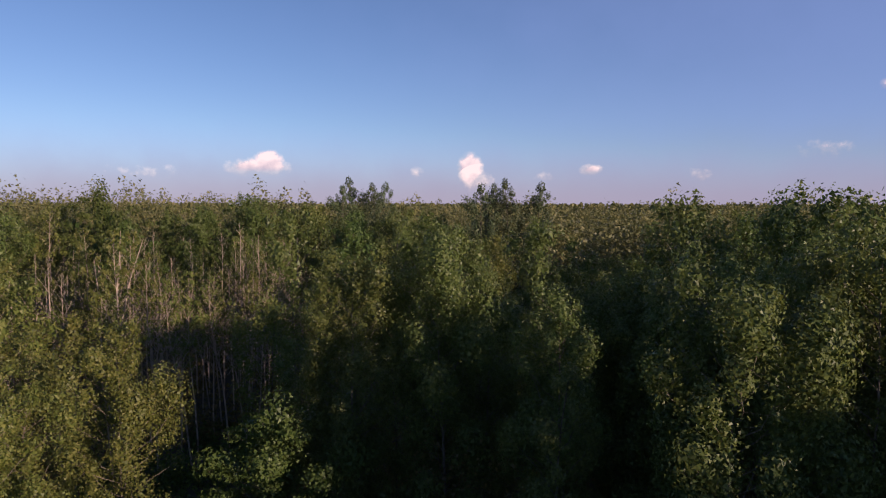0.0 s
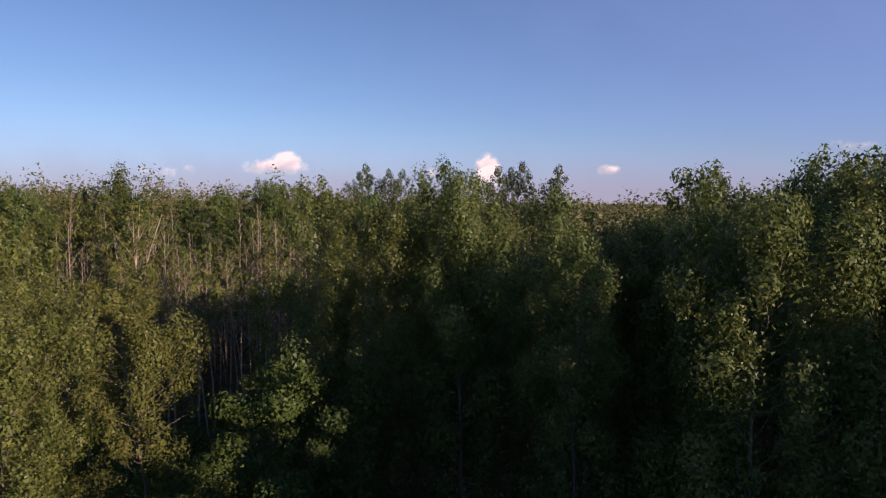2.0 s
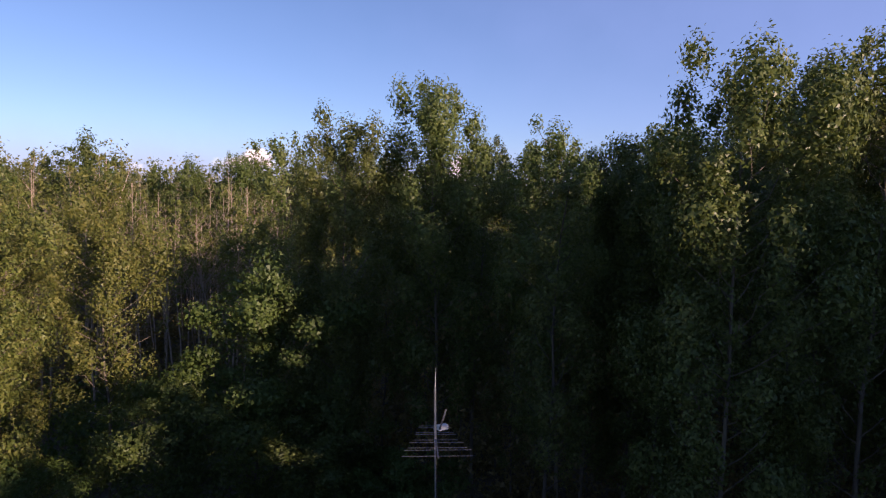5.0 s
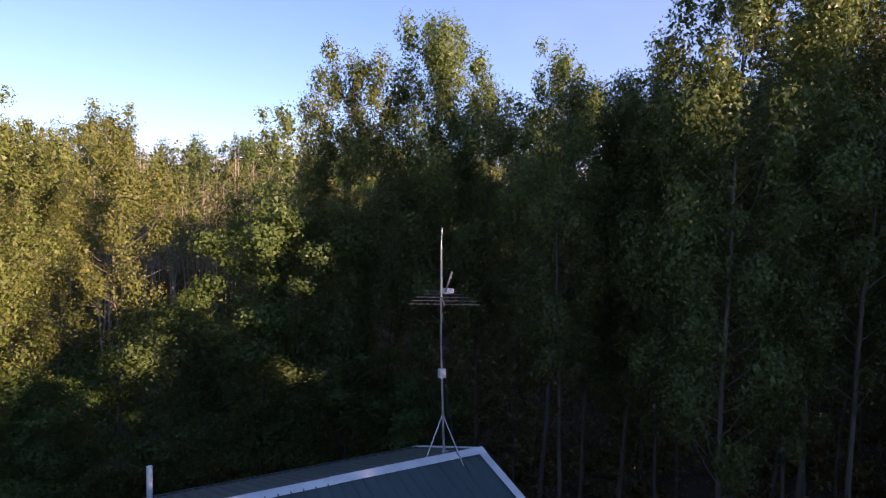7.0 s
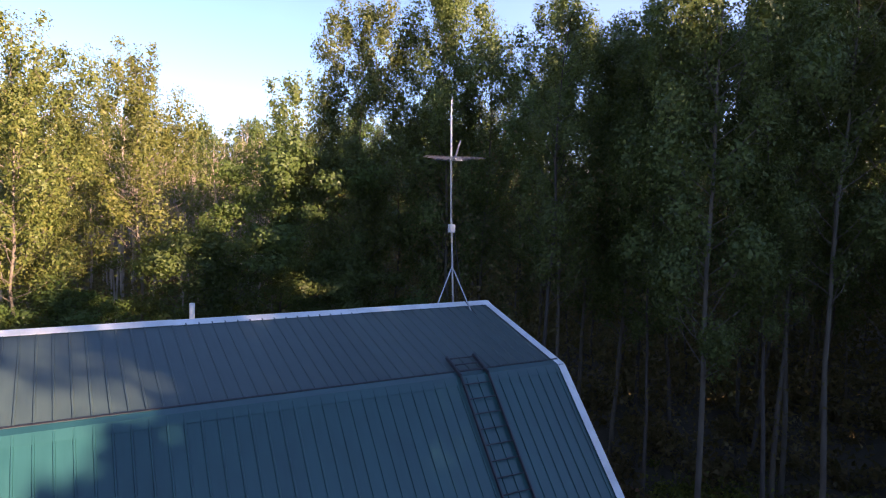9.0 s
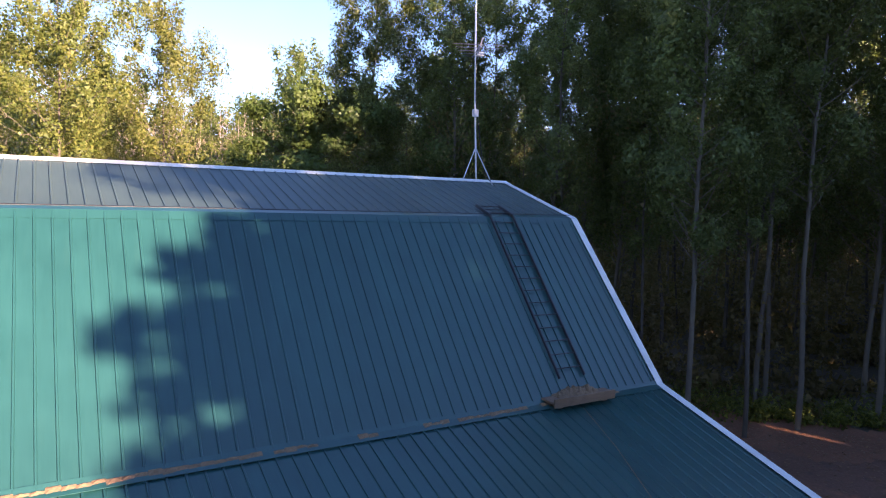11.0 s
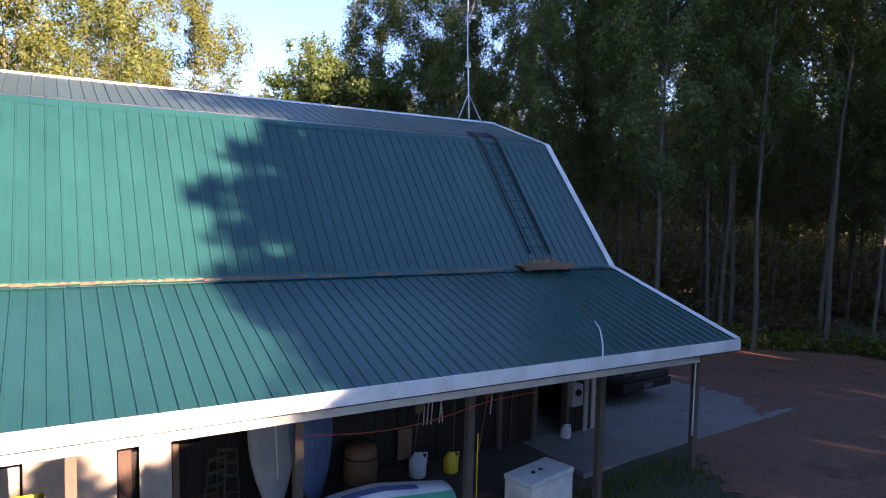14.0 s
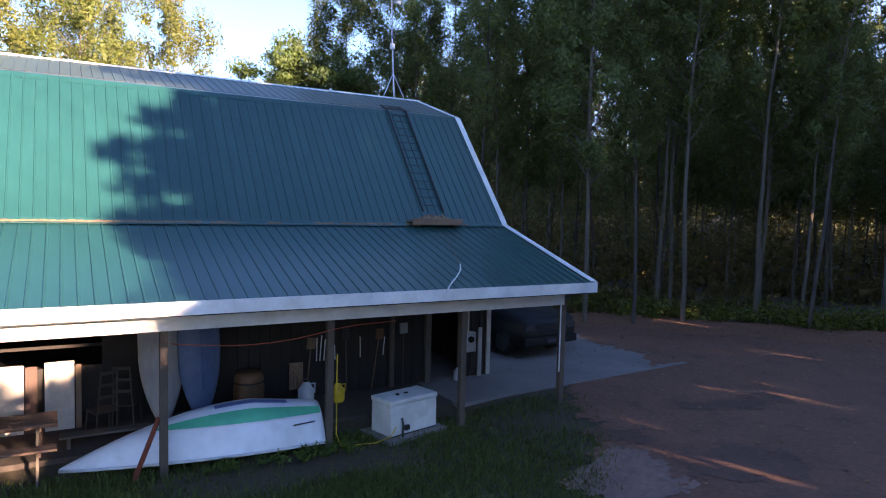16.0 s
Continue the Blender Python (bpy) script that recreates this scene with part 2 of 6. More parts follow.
def part(name, bm, material, parent, label="", m=None, smooth=False):
    me = bm if isinstance(bm, bpy.types.Mesh) else mesh_from(bm, name, material, smooth)
    ob = new(name, me)
    if parent is not None:
        ob.parent = parent
    if m is not None:
        ob.matrix_basis = m
    if label:
        ob["label"] = label
    return ob


def solo(name, bm, material, label, category, group="", kind="", m=None, smooth=False):
    """A thing of one mesh."""
    return tagged(part(name, bm, material, None, "", m, smooth), label, category, group, kind)


def box(x0, y0, z0, x1, y1, z1, bevel=0.0, bm=None, m=None):
    bm = bm or bmesh.new()
    vs = [bm.verts.new((x, y, z)) for x in (x0, x1) for y in (y0, y1) for z in (z0, z1)]
    if m is not None:
        bmesh.ops.transform(bm, matrix=m, verts=vs)
    fs = [bm.faces.new([vs[i] for i in q]) for q in ((0, 1, 3, 2), (4, 6, 7, 5), (0, 4, 5, 1), (2, 3, 7, 6), (0, 2, 6, 4), (1, 5, 7, 3))]
    if bevel:
        es = list({e for f in fs for e in f.edges})
        bmesh.ops.bevel(bm, geom=es, offset=bevel, segments=2, affect="EDGES", profile=0.6)
    return bm


def tube(points, radii, sides=8, bm=None, cap=True):
    """A round bar along points; radii: one for all, or one each."""
    bm = bm or bmesh.new()
    pts = [Vector(p) for p in points]
    if isinstance(radii, (int, float)):
        radii = [radii] * len(pts)
    rings = []
    for i, p in enumerate(pts):
        d = (pts[min(i + 1, len(pts) - 1)] - pts[max(i - 1, 0)]).normalized()
        u = d.orthogonal().normalized() if abs(d.z) > 0.9 else d.cross(Vector((0, 0, 1))).normalized()
        v = d.cross(u)
        rings.append([bm.verts.new(p + radii[i] * (math.cos(a) * u + math.sin(a) * v)) for a in (2 * math.pi * k / sides for k in range(sides))])
    for r0, r1 in zip(rings, rings[1:]):
        for k in range(sides):
            bm.faces.new((r0[k], r0[(k + 1) % sides], r1[(k + 1) % sides], r1[k]))
    if cap:
        bm.faces.new(rings[0][::-1])
        bm.faces.new(rings[-1])
    return bm


def beam(a, b, w, h, bevel=0.006, bm=None):
    """A sawn bar from a to b."""
    a, b = Vector(a), Vector(b)
    d = (b - a)
    q = d.to_track_quat("X", "Z").to_matrix().to_4x4()
    return box(0, -w / 2, -h / 2, d.length, w / 2, h / 2, bevel, bm, Matrix.Translation(a) @ q)


def arrays(name, verts, faces, material, smooth=False):
    """A mesh from numpy arrays of corners and of faces with the same number of corners each."""
    me = bpy.data.meshes.new(name)
    n, k = faces.shape
    me.vertices.add(len(verts))
    me.vertices.foreach_set("co", np.ascontiguousarray(verts, dtype=np.float32).ravel())
    me.loops.add(n * k)
    me.loops.foreach_set("vertex_index", np.ascontiguousarray(faces, dtype=np.int32).ravel())
    me.polygons.add(n)
    me.polygons.foreach_set("loop_start", np.arange(0, n * k, k, dtype=np.int32))
    me.polygons.foreach_set("loop_total", np.full(n, k, dtype=np.int32))
    if smooth:
        me.polygons.foreach_set("use_smooth", np.ones(n, dtype=bool))
    me.update(calc_edges=True)
    me.materials.append(material)
    return me


# ---- haze and evening clouds, far beyond the woods ----
def cloud_backdrop():
    R, cx, cy = 2900.0, -9.0, -4.0
    az = np.radians(np.arange(-30, 93, 1.0))
    h = np.linspace(-60, 1500, 40)
    a, z = np.meshgrid(az, h, indexing="ij")
    v = np.stack((R * np.sin(a), R * np.cos(a), z), -1).reshape(-1, 3)
    n = len(h)
    i, j = np.meshgrid(np.arange(len(az) - 1), np.arange(n - 1), indexing="ij")
    k = (i * n + j).ravel()
    m = bpy.data.materials.new("evening_haze_and_clouds")
    m.use_nodes = True
    nt = m.node_tree
    nt.nodes.remove(nt.nodes["Principled BSDF"])

    def math_node(op, p, q=None, r=None):
        nd = nt.nodes.new("ShaderNodeMath")
        nd.operation = op
        for sock, val in zip(nd.inputs, (p, q, r)):
            if isinstance(val, (int, float)):
                sock.default_value = val
            elif val is not None:
                nt.links.new(val, sock)
        return nd.outputs[0]

    co = nt.nodes.new("ShaderNodeTexCoord")
    sep = nt.nodes.new("ShaderNodeSeparateXYZ")
    nt.links.new(co.outputs["Object"], sep.inputs[0])
    azim = math_node("MULTIPLY", math_node("ARCTAN2", sep.outputs[0], sep.outputs[1]), 180 / math.pi)
    elev = math_node("MULTIPLY", sep.outputs[2], 180 / math.pi / R)
    comb = nt.nodes.new("ShaderNodeCombineXYZ")
    nt.links.new(azim, comb.inputs[0])
    nt.links.new(elev, comb.inputs[1])
    nz = nt.nodes.new("ShaderNodeTexNoise")
    nz.inputs["Scale"].default_value, nz.inputs["Detail"].default_value, nz.inputs["Roughness"].default_value = 1.1, 6, 0.55
    nt.links.new(comb.outputs[0], nz.inputs["Vector"])
    wisp = nt.nodes.new("ShaderNodeTexNoise")
    wisp.inputs["Scale"].default_value, wisp.inputs["Detail"].default_value = 0.22, 4
    nt.links.new(comb.outputs[0], wisp.inputs["Vector"])
    total = rise = None
    for ca, ce, w, hh, strong in CLOUDS:
        dx = math_node("DIVIDE", math_node("SUBTRACT", azim, ca), w)
        dy = math_node("DIVIDE", math_node("SUBTRACT", elev, ce), hh)
        d2 = math_node("ADD", math_node("MULTIPLY", dx, dx), math_node("MULTIPLY", dy, dy))
        g = math_node("MULTIPLY", math_node("SUBTRACT", 1.0, d2), strong)
        up = math_node("ADD", dy, math_node("MULTIPLY", math_node("MAXIMUM", math_node("SUBTRACT", d2, 1.6), 0.0), -9.0))
        total = g if total is None else math_node("MAXIMUM", total, g)
        rise = up if rise is None else math_node("MAXIMUM", rise, up)
    puff = nt.nodes.new("ShaderNodeMapRange")
    puff.interpolation_type = "SMOOTHSTEP"
    puff.inputs[1].default_value, puff.inputs[2].default_value = 0.05, 0.95
    nt.links.new(math_node("ADD", total, math_node("MULTIPLY", math_node("SUBTRACT", nz.outputs["Fac"], 0.5), 1.7)), puff.inputs[0])
    near = nt.nodes.new("ShaderNodeMapRange")
    near.inputs[1].default_value, near.inputs[2].default_value = -1.0, 0.3
    nt.links.new(total, near.inputs[0])
    # the clouds' heads are sunlit and firm, their feet melt into the haze
    foot = nt.nodes.new("ShaderNodeMapRange")
    foot.interpolation_type = "SMOOTHSTEP"
    foot.inputs[1].default_value, foot.inputs[2].default_value, foot.inputs[3].default_value = -1.0, 0.15, 0.25
    nt.links.new(rise, foot.inputs[0])
    dens = math_node("MULTIPLY", math_node("MULTIPLY", puff.outputs[0], near.outputs[0]), foot.outputs[0])
    hz = nt.nodes.new("ShaderNodeMapRange")
    hz.interpolation_type = "SMOOTHSTEP"
    hz.inputs[1].default_value, hz.inputs[2].default_value, hz.inputs[3].default_value, hz.inputs[4].default_value = 0.0, 7.5, 0.80, 0.0
    nt.links.new(math_node("ADD", elev, math_node("MULTIPLY", math_node("SUBTRACT", wisp.outputs["Fac"], 0.5), 2.2)), hz.inputs[0])
    # a thin high veil that thickens towards the east
    veil = nt.nodes.new("ShaderNodeMapRange")
    veil.interpolation_type = "SMOOTHSTEP"
    veil.inputs[1].default_value, veil.inputs[2].default_value, veil.inputs[4].default_value = 8.0, 75.0, VEIL
    nt.links.new(math_node("ADD", azim, math_node("MULTIPLY", math_node("SUBTRACT", wisp.outputs["Fac"], 0.5), 16.0)), veil.inputs[0])
    lit = nt.nodes.new("ShaderNodeMapRange")
    lit.inputs[1].default_value, lit.inputs[2].default_value = -0.6, 0.7
    nt.links.new(math_node("ADD", rise, math_node("MULTIPLY", math_node("SUBTRACT", nz.outputs["Fac"], 0.5), 2.2)), lit.inputs[0])
    cloud_col = blend(nt, lit.outputs[0], CLOUD_SHADE, CLOUD_LIT)
    clear = blend(nt, hz.outputs[0], VEIL_COLOUR, HAZE)
    col = blend(nt, dens, clear, cloud_col)
    em = nt.nodes.new("ShaderNodeEmission")
    nt.links.new(col, em.inputs["Color"])
    tp = nt.nodes.new("ShaderNodeBsdfTransparent")
    mx = nt.nodes.new("ShaderNodeMixShader")
    nt.links.new(math_node("MAXIMUM", math_node("MAXIMUM", math_node("MULTIPLY", dens, 0.85), hz.outputs[0]), veil.outputs[0]), mx.inputs[0])
    nt.links.new(tp.outputs[0], mx.inputs[1])
    nt.links.new(em.outputs[0], mx.inputs[2])
    nt.links.new(mx.outputs[0], nt.nodes["Material Output"].inputs["Surface"])
    ob = part("backdrop", arrays("backdrop", v, np.stack((k, k + n, k + n + 1, k + 1), -1), m, True), None, None, "", Matrix.Translation((cx, cy, 21.0)))
    tagged(ob, "pink evening haze with small cumulus clouds", "sky", kind="structure")


# azimuth, elevation, half width, half height in degrees, and how dense
CLOUDS = [(14.5, 2.9, 3.2, 0.9, 1.1), (15.4, 3.4, 1.4, 1.1, 1.5), (32.4, 2.9, 1.3, 1.6, 1.4), (33.2, 1.8, 1.6, 1.2, 0.7), (42.6, 2.8, 1.1, 0.6, 1.0), (39.0, 2.2, 1.1, 0.5, 0.5), (51.3, 2.3, 1.0, 0.7, 0.5), (60.0, 4.1, 2.4, 0.9, 0.45), (27.8, 2.5, 0.9, 0.6, 0.45), (6.0, 2.4, 3.5, 0.6, 0.30), (64.0, 8.5, 1.2, 0.6, 0.5)]
HAZE, CLOUD_SHADE, CLOUD_LIT = (0.285, 0.250, 0.305), (0.37, 0.31, 0.365), (0.95, 0.76, 0.66)
VEIL, VEIL_COLOUR = 0.42, (0.235, 0.345, 0.62)
cloud_backdrop()

# ---- ground ----
def ground_height(x, y):
    """Nearly level round the barn, a little lower on the lawn, with gentle swells in the woods."""
    ease = max(0.0, min(1.0, (-1.2 - x) / 1.5)) * max(0.0, min(1.0, (1.9 - y) / 0.7))
    lawn = -0.18 * ease
    r = math.hypot(x, y - 5)
    swell = 0.35 * min(1.0, max(0.0, (r - 18) / 25)) * noise.noise(Vector((x * 0.05, y * 0.05, 0.3)))
    return lawn + swell


def ground_sheet():
    near = np.arange(-60, 121, 2.0)
    xs = np.concatenate(([-4000, -1500, -500, -150], near, [180, 400, 1200, 4000]))
    fine = np.arange(-14, 2, 0.5)
    xs = np.unique(np.concatenate((xs, fine)))
    ys = np.unique(np.concatenate(([-4000, -1000, -300, -100], np.arange(-50, 131, 2.0), np.arange(-6, 2, 0.5), [180, 400, 1200, 4000])))
    gx, gy = np.meshgrid(xs, ys, indexing="ij")
    gz = np.array([[ground_height(x, y) for y in ys] for x in xs]) - 0.012
    v = np.stack((gx, gy, gz), -1).reshape(-1, 3)
    n = len(ys)
    i, j = np.meshgrid(np.arange(len(xs) - 1), np.arange(n - 1), indexing="ij")
    a = (i * n + j).ravel()
    return arrays("ground", v, np.stack((a, a + n, a + n + 1, a + 1), -1), M_SOIL, True)


tagged(part("ground", ground_sheet(), None, None), "dark forest soil with moss and fallen leaves", "ground", kind="structure")


def ragged_sheet(name, outline, lift, material, label, category, ragged=0.25, step=0.22, clip=None):
    """A thin lying sheet with a ragged edge, which follows the ground."""
    ox, oy = np.array([p[0] for p in outline]), np.array([p[1] for p in outline])
    xs, ys = np.arange(ox.min() - 1, ox.max() + 1, step), np.arange(oy.min() - 1, oy.max() + 1, step)
    gx, gy = np.meshgrid(xs, ys, indexing="ij")
    wx = gx + ragged * (np.sin(gy * 2.1 + lift * 90) + 0.6 * np.sin(gy * 5.3 + gx * 3.1) + 0.5 * np.sin(gy * 13.7 - gx * 9.1)) * 0.6
    wy = gy + ragged * (np.sin(gx * 1.9 + lift * 70) + 0.6 * np.sin(gx * 4.7 - gy * 2.3)) * 0.6
    inside = np.zeros(gx.shape, bool)
    for k in range(len(outline)):
        x0, y0, x1, y1 = ox[k - 1], oy[k - 1], ox[k], oy[k]
        if y0 != y1:
            inside ^= ((y0 > wy) != (y1 > wy)) & (wx < (x1 - x0) * (wy - y0) / (y1 - y0) + x0)
    if clip:
        inside &= clip(gx, gy)
    gz = np.array([[ground_height(x, y) for y in ys] for x in xs]) + lift
    loose = np.random.default_rng(7)
    gx = gx + loose.uniform(-0.45, 0.45, gx.shape) * step
    gy = gy + loose.uniform(-0.45, 0.45, gx.shape) * step
    n = len(ys)
    i, j = np.nonzero(inside[:-1, :-1])
    a = i * n + j
    used, inv = np.unique(np.stack((a, a + n, a + n + 1, a + 1), -1), return_inverse=True)
    v = np.stack((gx, gy, gz), -1).reshape(-1, 3)[used]
    return tagged(part(name, arrays(name, v, inv.reshape(-1, 4), material, True), None, None), label, category, kind="structure")


ragged_sheet("road", [(0.4, 1.2), (-0.9, -1.3), (-3.4, -3.6), (-6, -7), (-7, -14), (24, -14), (28, -9), (22, -4), (15, 1.6), (12, 5.2), (9.2, 8.2), (6.5, 12), (0, 12.5)], 0.012, M_GRAVEL,
             "brown gravel driveway with scattered leaves", "driveway", 0.35, 0.15)
ragged_sheet("leaf_litter", [(6.6, 12.0), (7.4, 8.0), (10.0, 5.6), (12.6, 2.6), (15.5, -1.4), (20, -6), (26, -5), (18, 2.5), (14, 6.5), (11, 10.5), (9, 14)], 0.024, M_LITTER,
             "rusty fallen leaves along the forest edge", "leaf litter", 0.5)
ragged_sheet("gravel_spill", [(4.2, 1.95), (5.0, 2.6), (5.3, 3.6), (5.4, 6.0), (5.6, 9.0), (6.6, 9.0), (6.6, 1.6), (0.5, 1.2), (0.8, 1.72)], 0.031, M_GRAVEL,
             "thin brown gravel spilled over the edge of the pad", "gravel", 0.25, 0.12, lambda x, y: (x < 5.78) & (y > 1.70 + 0.075 * (x + 2.6)))
for outline, label in (([(-1.3, -1.2), (-0.2, -1.4), (-0.5, -2.2), (-1.7, -2.0)], "small damp dark patch on the gravel drive"),
                       ([(-0.6, -2.9), (1.0, -2.9), (1.6, -4.2), (0.4, -4.6), (-1.0, -4.0)], "broad damp dark patch on the gravel drive"),
                       ([(2.2, -0.6), (4.9, -1.2), (4.9, -1.9), (2.0, -1.3)], "long damp streak on the gravel drive")):
    ragged_sheet("damp_gravel", outline, 0.022, M_DAMP, label, "gravel", 0.30, 0.12)
ragged_sheet("pale_gravel", [(-2.7, -2.3), (-0.8, -2.5), (-1.3, -4.2), (-3.2, -4.2)], 0.020, M_PALE_GRAVEL, "pale grey gravel worn into the drive", "gravel", 0.35, 0.12)
pad = box(-2.6, 1.55, -0.25, 5.9, 12.6, 0.026, 0.012)
for v in pad.verts:
    v.co.y += 0.075 * (v.co.x + 2.6) if v.co.y < 5 else 0
solo("pavement", pad, M_CONCRETE, "pale concrete parking pad beside the barn", "concrete pad", kind="structure")
# dark brown floor, darker than the concrete pad beside it
solo("porch_floor", box(-20.0, 1.75, -0.2, -2.62, 3.60, 0.035, 0.01), M_DARK_FLOOR, "dark brown floor under the porch roof", "floor", kind="structure")

# ---- the barn ----
L0, L1 = -20.0, 0.0                       # its two ends
EAVE, KNEE_LOW, KNEE_UP, RIDGE = (0.0, 2.9), (3.536, 4.05), (6.185, 7.20), (8.91, 8.07)
PITCH = 0.2286
barn = thing("barn", pose(0, 0, 0), "large barn with a green ribbed metal gambrel roof and white trim", "barn")


def roof_sheet(length, paint):
    """A ribbed sheet, four ribs wide, its lower edge at the origin."""
    bm = bmesh.new()
    prof = []
    for k in range(4):
        x = k * PITCH
        prof += [(x, 0), (x + 0.009, 0.021), (x + 0.030, 0.021), (x + 0.039, 0), (x + 0.13, 0)]
    prof.append((4 * PITCH, 0))
    rows = [[bm.verts.new((x, s, z)) for x, z in prof] for s in (0, length)]
    for k in range(len(prof) - 1):
        bm.faces.new((rows[0][k], rows[0][k + 1], rows[1][k + 1], rows[1][k]))
    for k in range(len(prof) - 1):
        lip = [bm.verts.new((rows[0][i].co.x, 0, rows[0][i].co.z - 0.004)) for i in (k, k + 1)]
        bm.faces.new((rows[0][k], lip[0], lip[1], rows[0][k + 1]))
    return mesh_from(bm, "roof_sheet", paint)


def slope(low, high, lift, back, paint):
    """Sheets side by side along one slope of the roof, on a boarded deck."""
    (y0, z0), (y1, z1) = low, high
    if back:
        y0, y1 = 2 * RIDGE[0] - y0, 2 * RIDGE[0] - y1
    dy, dz = y1 - y0, z1 - z0
    ln = math.hypot(dy, dz)
    up = Vector((0, dy / ln, dz / ln))
    across = Vector((1, 0, 0)) if not back else Vector((-1, 0, 0))
    nrm = across.cross(up)
    me = roof_sheet(ln, paint)
    n = int(round((L1 - L0) / (4 * PITCH)))
    wide = (L1 - L0) / (n * 4 * PITCH)
    for k in range(n):
        x = (L0 + k * 4 * PITCH * wide) if not back else (L1 - k * 4 * PITCH * wide)
        rnd = random.Random(k * 7 + int(z0 * 10))
        o = Vector((x, y0, z0)) + nrm * (lift + rnd.uniform(0, 0.0015))
        m = Matrix((across * wide, up, nrm)).transposed().to_4x4()
        m.translation = o
        part("roof_sheet", me, None, barn, "", m)
    deck = box(0, 0, -0.07, L1 - L0 - 0.06, ln, -0.012)
    m = Matrix((across, up, nrm)).transposed().to_4x4()
    m.translation = Vector((L0 + 0.03 if not back else L1 - 0.03, y0, z0))
    part("roof_deck", deck, M_WOOD_DARK, barn, "dark boarded roof deck", m)


for back in (False, True):
    slope(EAVE, KNEE_LOW, 0.0, back, M_ROOF)
    slope(KNEE_LOW, KNEE_UP, 0.004, back, M_ROOF)
    slope(KNEE_UP, RIDGE, 0.006, back, M_ROOF_WORN)


def strip(pts, x0, x1, thick, material, name, label="", lips=True):
    """A bent flashing: a section in the y-z plane drawn out along the barn."""
    bm = bmesh.new()
    secs = []
    for x in (x0, x1):
        top = [bm.verts.new((x, y, z)) for y, z in pts]
        low = [bm.verts.new((x, y, z - thick)) for y, z in pts]
        secs.append((top, low))
    n = len(pts)
    for s in (0, 1):
        for k in range(n - 1):
            bm.faces.new((secs[0][s][k], secs[0][s][k + 1], secs[1][s][k + 1], secs[1][s][k]))
    for sec in secs:
        for k in range(n - 1):
            bm.faces.new((sec[0][k], sec[0][k + 1], sec[1][k + 1], sec[1][k]))
    for k in (0, n - 1) if lips else ():
        bm.faces.new((secs[0][0][k], secs[1][0][k], secs[1][1][k], secs[0][1][k]))
    return part(name, bm, material, barn, label)


